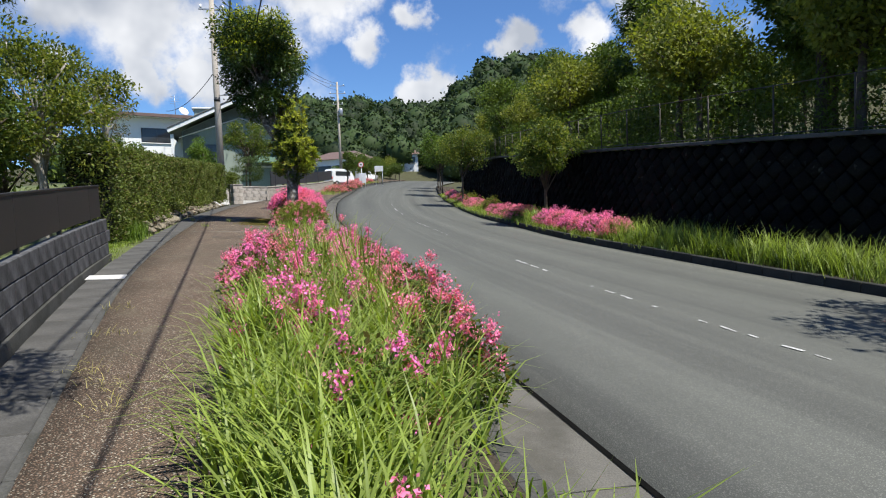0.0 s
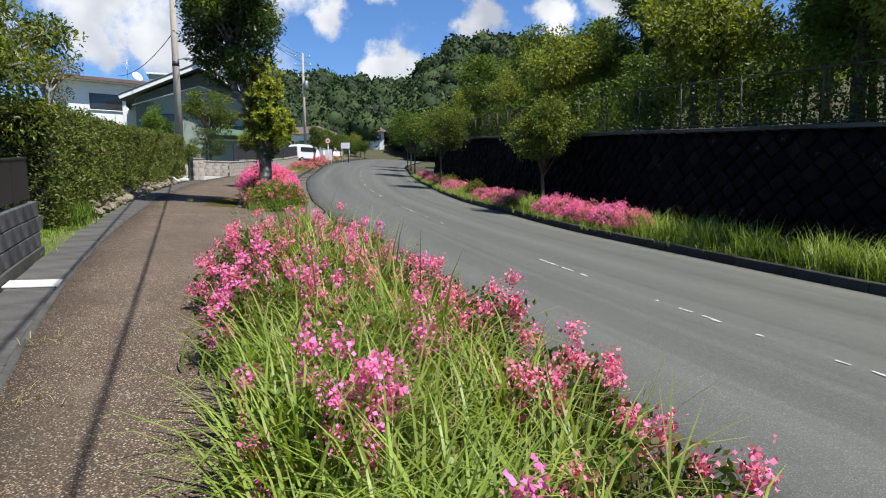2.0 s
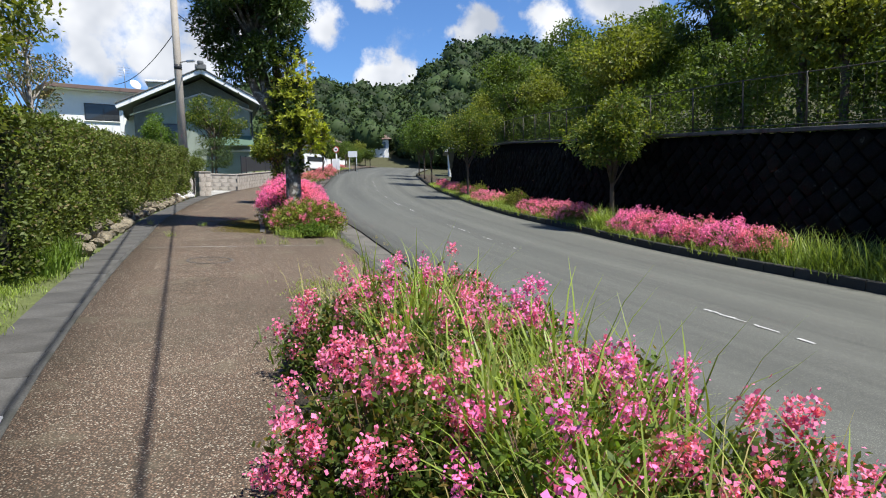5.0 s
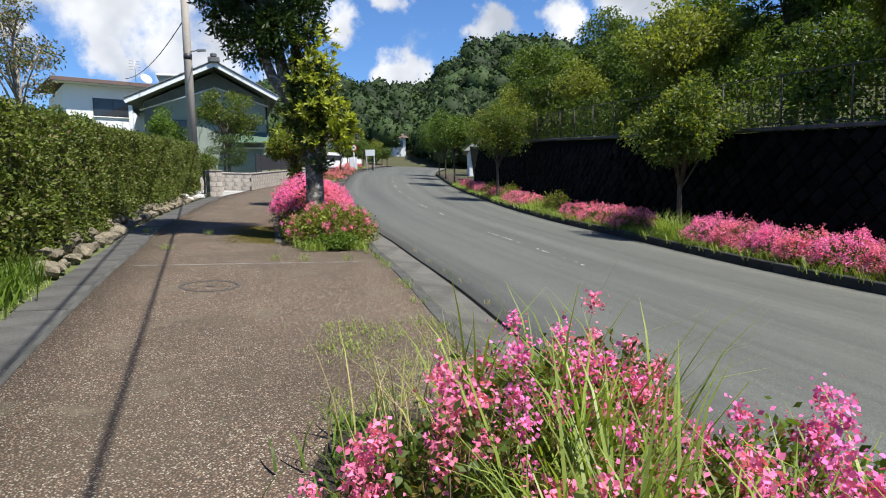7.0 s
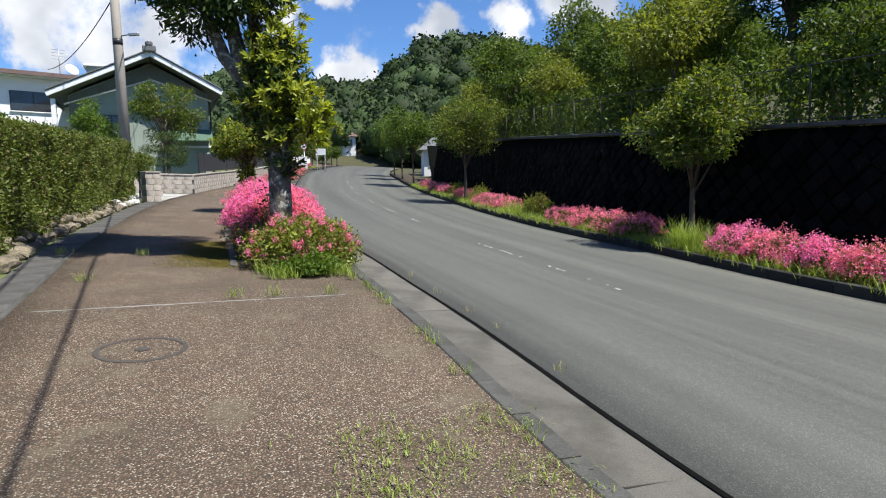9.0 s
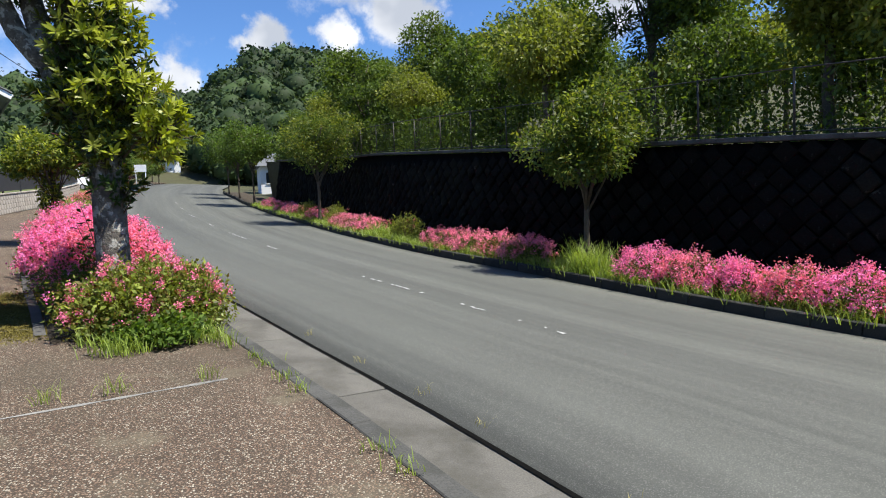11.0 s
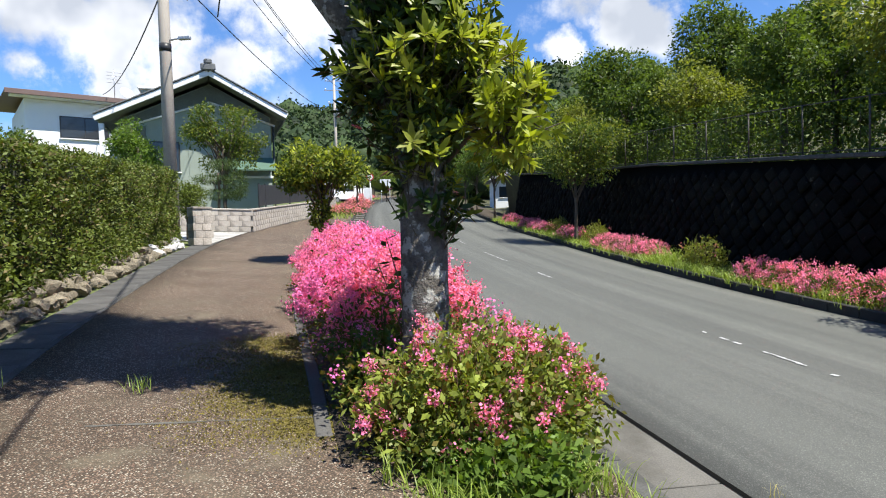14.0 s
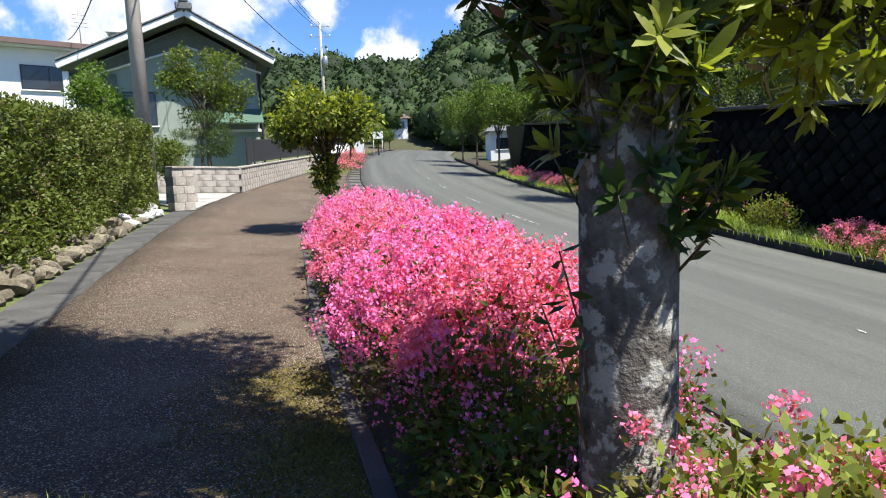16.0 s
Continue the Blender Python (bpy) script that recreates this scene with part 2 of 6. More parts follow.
M_GRANITE = mat("split_faced_pinkish_block", (0.44, 0.40, 0.35), (0.34, 0.30, 0.26), 0.9, 3, 50, 0.5, obj_random=0.12, stain=(0.17, 0.15, 0.13), stain_scale=1.4)
# wall's shade is put into near-black stone, dappled sun into pale flecks
M_STONE = mat("shaded_retaining_stone", (0.0095, 0.009, 0.0083), (0.005, 0.005, 0.0047), 0.95, 3, 30, 0.6, spec=0.04, bump_dist=0.02, stain=(0.055, 0.052, 0.047), stain_scale=3.6, stain_edge=(0.62, 0.74), obj_random=0.45, island=0.4)
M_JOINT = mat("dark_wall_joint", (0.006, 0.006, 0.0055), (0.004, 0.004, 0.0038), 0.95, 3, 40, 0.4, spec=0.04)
M_ROCK = mat("edging_rock", (0.23, 0.20, 0.165), (0.075, 0.068, 0.06), 0.9, 5, 30, 0.7, bump_dist=0.02, obj_random=0.3, island=0.3)
M_ROCK_PALE = mat("white_edging_rock", (0.62, 0.61, 0.60), (0.30, 0.29, 0.28), 0.9, 6, 30, 0.6, bump_dist=0.02, obj_random=0.15)
M_WHITE = mat("white_road_paint", (0.50, 0.50, 0.49), (0.30, 0.30, 0.30), 0.8, 12, 90, 0.2, fine_amt=0.3)
M_SOIL = mat("planter_soil", (0.065, 0.05, 0.035), (0.04, 0.032, 0.022), 0.95, 5, 50, 0.6, bump_dist=0.03)
M_EARTH = mat("hill_earth", (0.07, 0.075, 0.035), (0.05, 0.045, 0.025), 0.95, 0.6, 12, 0.6, bump_dist=0.05)
M_LAWN = mat("rough_grass_ground", (0.12, 0.15, 0.045), (0.09, 0.10, 0.04), 0.95, 1.5, 30, 0.6, bump_dist=0.03)
M_BARK = mat("lichen_bark", (0.19, 0.17, 0.145), (0.055, 0.048, 0.042), 0.9, 9, 45, 0.9, bump_dist=0.015, stain=(0.40, 0.385, 0.345), stain_scale=11.0, stain_edge=(0.53, 0.58))
M_BARK2 = mat("brown_bark", (0.12, 0.095, 0.07), (0.06, 0.048, 0.036), 0.9, 8, 50, 0.7, bump_dist=0.012)
M_BARK_PALE = mat("silvery_branch", (0.42, 0.39, 0.35), (0.25, 0.22, 0.19), 0.85, 8, 50, 0.5)
M_STEM = mat("reddish_stem", (0.13, 0.075, 0.05), (0.08, 0.05, 0.03), 0.8, 20, 60, 0.1)


def leaf_mat(name, a, b, rough=0.5, tr=0.38, island=0.38, spec=0.22):
    return mat(name, a, b, rough, 1.3, 25, 0.0, spec, fine_amt=0.12, translucent=tr, island=island)


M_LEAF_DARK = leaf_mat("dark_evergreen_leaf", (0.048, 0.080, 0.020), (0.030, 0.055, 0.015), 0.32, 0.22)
M_LEAF_YELLOW = leaf_mat("yellow_leaf", (0.32, 0.33, 0.035), (0.18, 0.24, 0.03), 0.38, 0.33)
M_LEAF_MID = leaf_mat("mid_green_leaf", (0.085, 0.125, 0.028), (0.06, 0.095, 0.022))
M_LEAF_OLIVE = leaf_mat("olive_green_leaf", (0.205, 0.225, 0.045), (0.135, 0.165, 0.035))
M_LEAF_FOREST = leaf_mat("forest_leaf", (0.105, 0.155, 0.034), (0.075, 0.110, 0.026))
M_LEAF_FRESH = leaf_mat("fresh_green_leaf", (0.12, 0.19, 0.035), (0.09, 0.15, 0.03))
M_LEAF_BLUE = leaf_mat("far_wood_leaf", (0.040, 0.066, 0.026), (0.028, 0.046, 0.022), 0.65, 0.12, 0.55, 0.15)
M_LEAF_RED = leaf_mat("reddish_shrub_leaf", (0.16, 0.11, 0.035), (0.10, 0.12, 0.03))
M_NEEDLE = leaf_mat("pine_needle", (0.065, 0.10, 0.030), (0.05, 0.08, 0.025), 0.5, 0.15)
M_TWIG_LEAF = leaf_mat("brownish_dry_leaf", (0.19, 0.15, 0.085), (0.12, 0.115, 0.05), 0.6, 0.2)
M_HEDGE = leaf_mat("clipped_hedge_leaf", (0.115, 0.150, 0.030), (0.075, 0.105, 0.024), 0.55, 0.25, 0.45, 0.25)
M_HEDGE_CORE = mat("hedge_core_shade", (0.022, 0.026, 0.012), (0.015, 0.016, 0.009), 0.95, 6, 40, 0.5)
M_LEAF_LIME = leaf_mat("lime_green_leaf", (0.25, 0.29, 0.065), (0.15, 0.20, 0.045), 0.45, 0.35)
M_GRASS = leaf_mat("long_green_grass", (0.26, 0.33, 0.085), (0.18, 0.25, 0.05), 0.4, 0.34, 0.3)
M_GRASS_DRY = leaf_mat("straw_grass", (0.36, 0.31, 0.14), (0.30, 0.28, 0.12), 0.6, 0.2, 0.25)
M_PINK = leaf_mat("pink_flower", (0.80, 0.23, 0.46), (0.76, 0.20, 0.39), 0.6, 0.25, 0.28, 0.2)
M_PINK_HOT = leaf_mat("magenta_flower", (0.82, 0.21, 0.57), (0.78, 0.19, 0.49), 0.6, 0.25, 0.28, 0.2)
M_CORAL = leaf_mat("coral_flower", (0.74, 0.24, 0.33), (0.66, 0.19, 0.26), 0.6, 0.25, 0.28, 0.2)
M_POLE = mat("pole_concrete", (0.42, 0.38, 0.32), (0.34, 0.30, 0.26), 0.85, 3, 60, 0.15)
M_STEEL = mat("galvanised_steel", (0.42, 0.43, 0.44), (0.34, 0.35, 0.36), 0.45, 6, 60, 0.05, metal=0.7)
M_WIRE = mat("black_cable", (0.02, 0.02, 0.02), (0.03, 0.03, 0.03), 0.6, 6, 60, 0.0)
M_SIDING = mat("sage_green_siding", (0.30, 0.345, 0.295), (0.26, 0.30, 0.255), 0.75, 1.5, 50, 0.1, fine_amt=0.08)
M_SIDING2 = mat("dark_green_siding", (0.085, 0.15, 0.105), (0.07, 0.12, 0.09), 0.75, 1.5, 50, 0.1, fine_amt=0.08)
M_WALLWHITE = mat("white_render_wall", (0.78, 0.79, 0.79), (0.72, 0.73, 0.73), 0.85, 1.2, 40, 0.1, fine_amt=0.05)
M_TRIM = mat("white_trim_paint", (0.80, 0.80, 0.79), (0.72, 0.72, 0.71), 0.6, 4, 40, 0.05, fine_amt=0.06)
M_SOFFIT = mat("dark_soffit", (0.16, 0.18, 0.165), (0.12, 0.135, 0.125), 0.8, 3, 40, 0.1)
M_TILE = mat("grey_roof_tile", (0.16, 0.165, 0.175), (0.11, 0.115, 0.12), 0.55, 5, 40, 0.2, island=0.15)
M_ROOF_BROWN = mat("brown_metal_roof", (0.17, 0.115, 0.10), (0.13, 0.09, 0.08), 0.6, 3, 40, 0.1)
M_FRAME = mat("dark_window_frame", (0.04, 0.04, 0.042), (0.03, 0.03, 0.03), 0.4, 4, 40, 0.0)
M_RED = mat("red_sign_paint", (0.55, 0.04, 0.05), (0.5, 0.035, 0.04), 0.4, 4, 40, 0.0)
M_CARWHITE = mat("white_car_paint", (0.75, 0.76, 0.77), (0.70, 0.71, 0.72), 0.25, 3, 40, 0.0, spec=0.6, fine_amt=0.03)
M_RUBBER = mat("tyre_rubber", (0.03, 0.03, 0.03), (0.02, 0.02, 0.02), 0.85, 9, 60, 0.2)
M_IRON = mat("cast_iron_ring", (0.075, 0.065, 0.055), (0.045, 0.04, 0.035), 0.7, 9, 60, 0.3)
M_DARKPANEL = mat("charcoal_mesh_panel", (0.035, 0.036, 0.04), (0.025, 0.026, 0.03), 0.6, 3, 40, 0.05)
M_FENCE = mat("rusty_fence", (0.07, 0.06, 0.05), (0.045, 0.04, 0.035), 0.6, 5, 50, 0.05)


def glass_mat():
    m = bpy.data.materials.new("dark_window_glass")
    m.use_nodes = True
    b = m.node_tree.nodes["Principled BSDF"]
    b.inputs["Base Color"].default_value, b.inputs["Roughness"].default_value = (0.03, 0.035, 0.04, 1), 0.06
    b.inputs["Specular IOR Level"].default_value = 0.6
    return m


M_GLASS = glass_mat()


# ---- building helpers ----
def part(name, bm, material, parent=None, label=""):
    """Links a bmesh as one mesh object under its thing."""
    me = bpy.data.meshes.new(name)
    bm.to_mesh(me)
    bm.free()
    me.materials.append(material)
    ob = new(name, me)
    if parent:
        ob.parent = parent
        ob.matrix_parent_inverse = parent.matrix_basis.inverted()
    if label:
        ob["label"] = label
    return ob


def np_mesh(name, verts, faces, material, parent=None, label="", smooth=False):
    """A mesh from arrays: faces is (n, 3) or (n, 4)."""
    verts, faces = np.asarray(verts, dtype=np.float32), np.asarray(faces, dtype=np.int32)
    me = bpy.data.meshes.new(name)
    k = faces.shape[1]
    me.vertices.add(len(verts))
    me.vertices.foreach_set("co", verts.ravel())
    me.loops.add(faces.size)
    me.loops.foreach_set("vertex_index", faces.ravel())
    me.polygons.add(len(faces))
    me.polygons.foreach_set("loop_start", np.arange(0, faces.size, k, dtype=np.int32))
    if smooth:
        me.polygons.foreach_set("use_smooth", np.ones(len(faces), dtype=bool))
    me.update(calc_edges=True)
    me.materials.append(material)
    ob = new(name, me)
    if parent:
        ob.parent = parent
        ob.matrix_parent_inverse = parent.matrix_basis.inverted()
    if label:
        ob["label"] = label
    return ob


def thing(name, x, y, z, label, category, group="", rz=0.0):
    e = new(name)
    e.matrix_basis = pose(x, y, z, 0, 0, rz)
    return tagged(e, label, category, group)


def box(bm, x0, x1, y0, y1, z0, z1, bevel=0.0):
    """An axis-aligned box added to bm, with optional rounded edges."""
    made = bmesh.ops.create_cube(bm, size=1.0, matrix=Matrix.Translation(((x0 + x1) / 2, (y0 + y1) / 2, (z0 + z1) / 2)) @ Matrix.Diagonal((x1 - x0, y1 - y0, z1 - z0, 1)))
    if bevel:
        es = {e for v in made["verts"] for e in v.link_edges}
        bmesh.ops.bevel(bm, geom=list(es), offset=bevel, segments=1, affect="EDGES")
    return bm


def box_m(bm, m, sx, sy, sz, bevel=0.0):
    """A box of that size centred on the pose m."""
    made = bmesh.ops.create_cube(bm, size=1.0, matrix=m @ Matrix.Diagonal((sx, sy, sz, 1)))
    if bevel:
        es = {e for v in made["verts"] for e in v.link_edges}
        bmesh.ops.bevel(bm, geom=list(es), offset=bevel, segments=1, affect="EDGES")
    return bm


def tube(bm, pts, radii, sides=8):
    """A tapered tube along points, closed at both ends."""
    rings = []
    pts = [Vector(p) for p in pts]
    q, last = None, None
    for i, p in enumerate(pts):
        d = (pts[min(i + 1, len(pts) - 1)] - pts[max(i - 1, 0)]).normalized()
        q = d.to_track_quat("Z", "Y") if q is None else last.rotation_difference(d) @ q
        last = d
        rings.append([bm.verts.new(p + q @ Vector((math.cos(a) * radii[i], math.sin(a) * radii[i], 0))) for a in (2 * math.pi * k / sides for k in range(sides))])
    for a, b in zip(rings, rings[1:]):
        for k in range(sides):
            f = bm.faces.new((a[k], a[(k + 1) % sides], b[(k + 1) % sides], b[k]))
            f.smooth = True
    bm.faces.new(list(reversed(rings[0])))
    bm.faces.new(rings[-1])
    return bm


def lerp(table, v):
    """Piecewise linear value of a table of (key, value) rows; goes on straight past both ends."""
    ks = [r[0] for r in table]
    i = min(max(sum(k <= v for k in ks) - 1, 0), len(ks) - 2)
    f = (v - ks[i]) / (ks[i + 1] - ks[i])
    return table[i][1] * (1 - f) + table[i + 1][1] * f


# ---- the lie of the land ----
def Z(x, y):
    """Height of the paved ground: it falls to the right and climbs ahead, a little steeper further on."""
    over = 0.0
    if y > 25:
        over = 0.57 * (min(y, 56.0) - 25) ** 2 / 961.0
    if y > 56:
        over += 0.02 * (y - 56)
    return -0.0688 * max(min(x, 30.0), -45.0) + 0.0378 * y + over


# plan lines, as x for a given y
PAVE_LEFT = [(-14.0, 7.4), (-3.2, 1.29), (-0.5, -0.33), (2.6, -2.07), (6.0, -3.72), (9.3, -5.2), (11.6, -6.14), (13.6, -7.1), (16.1, -8.0), (20.0, -9.37), (22.2, -10.1), (27.0, -11.5), (32.0, -12.65), (38.5, -13.1), (46.0, -13.7), (60.0, -17.0), (75.0, -22.0), (100.0, -29.0)]
ROAD_LEFT = [(-14.0, 8.9), (-2.5, 4.27), (-1.2, 3.72), (3.0, 1.85), (6.6, 0.32), (8.7, -0.34), (10.0, -0.73), (12.0, -1.52), (14.6, -2.40), (16.6, -3.25), (24.0, -5.6), (33.5, -8.4), (41.0, -10.2), (60.0, -14.0), (75.0, -16.0), (100.0, -18.0), (125.0, -16.5)]
ROAD_RIGHT = [(-14.0, 19.5), (-4.0, 13.9), (0.0, 11.6), (4.2, 9.2), (6.0, 8.1), (8.3, 6.9), (10.4, 5.85), (12.0, 5.0), (14.2, 4.2), (17.6, 3.2), (21.5, 1.85), (28.0, 0.35), (34.5, -0.9), (39.0, -1.9), (52.0, -4.3), (67.0, -6.6), (85.0, -8.2), (115.0, -9.0), (125.0, -8.0)]
CENTRE = [(-14.0, 14.0), (2.56, 5.27), (4.0, 4.66), (5.5, 4.02), (7.1, 3.36), (12.2, 1.40), (15.17, 0.40), (17.13, -0.35), (22.25, -1.87), (27.9, -3.47), (38.7, -6.1), (60.0, -10.3), (100.0, -13.5)]


def smooth_line(table):
    """The same line with its corners eased."""
    def at(y):
        return sum(w * lerp(table, y + d) for d, w in ((-1.5, 0.15), (-0.75, 0.2), (0, 0.3), (0.75, 0.2), (1.5, 0.15)))
    return at


PL, RL, RR, RC = smooth_line(PAVE_LEFT), smooth_line(ROAD_LEFT), smooth_line(ROAD_RIGHT), smooth_line(CENTRE)


def normal_of(line, y):
    """Unit normal of a plan line, towards +x."""
    d = Vector((line(y + 0.4) - line(y - 0.4), 0.8)).normalized()
    return Vector((d.y, -d.x))


def off(line, y, d):
    """The plan point d metres to the right of a line at y."""
    n = normal_of(line, y)
    return line(y) + n.x * d, y + n.y * d


def strip(name, ys, left, right, lift, material, label, cols=2, thick=0.0, kind="structure", category="ground"):
    """A sheet between two plan lines (functions of y giving plan points), at a lift above the land."""
    verts, faces = [], []
    for y in ys:
        a, b = left(y), right(y)
        for c in range(cols + 1):
            f = c / cols
            x, yy = a[0] * (1 - f) + b[0] * f, a[1] * (1 - f) + b[1] * f
            verts.append((x, yy, Z(x, yy) + (lift(f) if callable(lift) else lift)))
    w = cols + 1
    for r in range(len(ys) - 1):
        for c in range(cols):
            faces.append((r * w + c, r * w + c + 1, (r + 1) * w + c + 1, (r + 1) * w + c))
    ob = np_mesh(name, verts, faces, material)
    if thick:
        mod = ob.modifiers.new("thickness", "SOLIDIFY")
        mod.thickness, mod.offset = thick, -1
    return tagged(ob, label, category, kind=kind)


def yrange(a, b, step):
    n = max(2, int(round((b - a) / step)) + 1)
    return [a + (b - a) * i / (n - 1) for i in range(n)]


def rng(seed):
    return np.random.default_rng(seed)


# ---- ground, road and pavement ----
YS = yrange(-14, 125, 0.75)
KERB_TOP = lambda y: off(RL, y, -0.72)


def wall_base(y, d=0.0):
    return off(RR, y, 1.95 + d)


def wall_top(y, d=0.0):
    return off(RR, y, 2.45 + d)


def wall_h(y):
    """Height of the retaining wall above the land at its foot; it ends in a slope about y = 52."""
    return lerp([(-20, 2.55), (12, 2.55), (20, 2.65), (30, 2.9), (60, 2.9)], y)


WALL_END = 50.0


def hill_land(x, y, bank=True):
    """Terrain: the roadside land, the wooded bank behind the wall, and the hills around."""
    z = Z(x, y) - 0.32
    if y < 130:
        right = wall_top(min(max(y, -12.0), 124.0))[0]
        d = x - right - 0.35
        if y < WALL_END + 16:
            cut = min(1.0, max(0.0, (WALL_END + 2 - y) / 4.0))
            if d > (0 if bank else 3.2):
                z += (wall_h(y) + 0.30) * cut + (1 - cut) * min(d * 0.4, 3.0) + max(0.0, d - 1.5) * 0.13
        elif d > 3:
            z += min((d - 3) * 0.30, 12)
    r = math.hypot(x, y)
    # distant ridges, by bearing
    az = math.degrees(math.atan2(x, y))
    if y > 60:
        ridge = lerp([(-60, 10), (-36, 14), (-30, 16), (-24, 19.5), (-19, 25.5), (-14, 25), (-10, 24), (-7, 23.5), (-5.4, 25), (-4.4, 29), (-1, 35), (1, 36), (4, 35), (8, 31), (14, 27), (25, 26), (60, 20)], az)
        far = min(1.0, max(0.0, (r - 105) / 75.0))
        far = far * far * (3 - 2 * far)
        z = z * (1 - far) + (z * 0.2 + ridge) * far
    return z


def ground_sheet():
    xs = np.concatenate([np.linspace(-900, -160, 12), np.linspace(-150, 150, 101), np.linspace(160, 900, 12)])
    ys = np.concatenate([np.linspace(-900, -60, 12), np.linspace(-50, 260, 125), np.linspace(280, 1200, 12)])
    verts = [(x, y, hill_land(x, y, False)) for y in ys for x in xs]
    w = len(xs)
    faces = [(r * w + c, r * w + c + 1, (r + 1) * w + c + 1, (r + 1) * w + c) for r in range(len(ys) - 1) for c in range(w - 1)]
    tagged(np_mesh("ground", verts, faces, M_EARTH, smooth=True), "uneven grassy earth running up to wooded hills", "ground", kind="structure")


ground_sheet()
bank_ys = yrange(-13, 56, 1.0)
bank_v = [(*wall_top(y, d), hill_land(*wall_top(y, d)) if d > 0.36 else Z(*wall_base(y)) + wall_h(y) - 0.02) for y in bank_ys for d in (0.05, 0.40, 1.6, 3.0, 4.5, 6.5, 9.0)]
bank_f = [(r * 7 + c, r * 7 + c + 1, (r + 1) * 7 + c + 1, (r + 1) * 7 + c) for r in range(len(bank_ys) - 1) for c in range(6)]
tagged(np_mesh("ground_bank", bank_v, bank_f, M_EARTH, smooth=True), "leaf-littered earth bank above the retaining wall", "ground", kind="structure")
road = strip("road", YS, lambda y: (RL(y), y), lambda y: (RR(y), y), lambda f: -0.10 + 0.02 * math.sin(math.pi * f), M_ASPHALT, "worn grey asphalt road curving gently uphill", cols=10, thick=0.12, category="road")
lane = road.data.uv_layers.new(name="lane")
for loop in road.data.loops:
    r, c = divmod(loop.vertex_index, 11)
    lane.data[loop.index].uv = (c * 0.8, r * 0.8)
strip("pavement", YS, lambda y: (PL(y), y), KERB_TOP, 0.0, M_PAVE, "reddish brown exposed aggregate pavement with stains", cols=6, thick=0.12, category="pavement")
strip("verge_left", yrange(3.6, 24, 0.75), lambda y: off(PL, y, -3.2), lambda y: off(PL, y, -0.50), -0.02, M_LAWN, "rough grassy verge beside the gutter", cols=4, thick=0.2, category="verge")
strip("garden_ground", yrange(24, 100, 2.0), lambda y: off(PL, y, -26), lambda y: off(PL, y, -0.05), -0.03, M_LAWN, "grassy ground of the gardens behind the wall", cols=10, thick=0.2, category="ground")
strip("planting_bed_right", yrange(-14, 70, 0.75), lambda y: off(RR, y, 0.14), lambda y: wall_base(y, 0.1), 0.03, M_SOIL, "weedy planting bed at the foot of the retaining wall", cols=3, thick=0.3, category="planting bed")


def run_pieces(parent_name, label, category, line, y0, y1, length, d0, d1, z0, z1, material, piece, bevel=0.008, jitter=0.004, near=(-6, 24)):
    """A row of like pieces along a plan line; those on the near stretch are objects of their own, the rest is one mesh."""
    rg = rng(int(abs(y0) * 10 + length * 100 + z1 * 1000 + 5))
    top = tagged(new(parent_name), label, category, kind="structure")
    bm_far = bmesh.new()
    y = y0
    bmp = bmesh.new()
    box(bmp, d0, d1, -length / 2 + 0.004, length / 2 - 0.004, z0, z1, bevel)
    shared = None
    while y < y1:
        n = normal_of(line, y)
        step = length * n.x
        yc = y + step / 2
        n = normal_of(line, yc)
        x = line(yc)
        ang = math.degrees(math.atan2(n.y, n.x))
        m = pose(x, yc, Z(x, yc) + rg.uniform(-jitter, jitter), math.degrees(math.atan(0.0688 * n.y + 0.0378 * n.x)), math.degrees(math.atan(0.0688 * n.x - 0.0378 * n.y)) + rg.uniform(-0.3, 0.3), ang)
        if near[0] < yc < near[1]:
            if shared is None:
                ob = part(piece, bmp, material, top)
                shared = ob.data
            else:
                ob = new(piece, shared)
                ob.parent = top
            ob.matrix_basis = m
        else:
            box_m(bm_far, m @ Matrix.Translation(((d0 + d1) / 2, 0, (z0 + z1) / 2)), d1 - d0, length - 0.008, z1 - z0)
        y += step
    far = part(piece + "_run", bm_far, material, top)
    tagged(far, kind="stuff")
    return top


# gutter lids on the left, kerb stones and concrete channels along the road
run_pieces("gutter_left", "dark weathered concrete gutter covers along the pavement", "gutter", PL, -13.5, 26.0, 0.6, -0.50, -0.06, -0.15, 0.006, M_GUTTER, "gutter_cover")
run_pieces("gutter_kerb", "narrow concrete edging between gutter and pavement", "edging", PL, -13.5, 26.0, 1.2, -0.06, 0.0, -0.15, 0.010, M_CONC_DARK, "edging_stone")
run_pieces("kerb_left", "low weathered concrete kerb stones beside the road", "kerb", RL, -13.5, 100.0, 0.6, -0.72, -0.57, -0.22, 0.012, M_CONC_DARK, "kerb_stone")
run_pieces("channel_left", "pale concrete gutter channel along the road", "gutter", RL, -13.5, 100.0, 2.0, -0.57, 0.0, -0.25, -0.088, M_CONC, "channel_slab", bevel=0.004, jitter=0.002)
run_pieces("kerb_right", "kerb stones of the planting bed, shade put into their dark colour", "kerb", RR, -13.5, 72.0, 0.6, 0.0, 0.15, -0.3, 0.07, M_KERB_SHADE, "kerb_stone", bevel=0.012)
slab = thing("gutter_slab", *off(PL, 2.35, -0.28), Z(-2.2, 2.35) + 0.008, "clean pale concrete gutter cover", "gutter cover", rz=math.degrees(math.atan2(normal_of(PL, 2.35).y, normal_of(PL, 2.35).x)))
slab_mesh = part("slab", box(bmesh.new(), -0.24, 0.24, -0.17, 0.17, -0.004, 0.014, 0.005), M_PALE, None)
slab_mesh.parent = slab
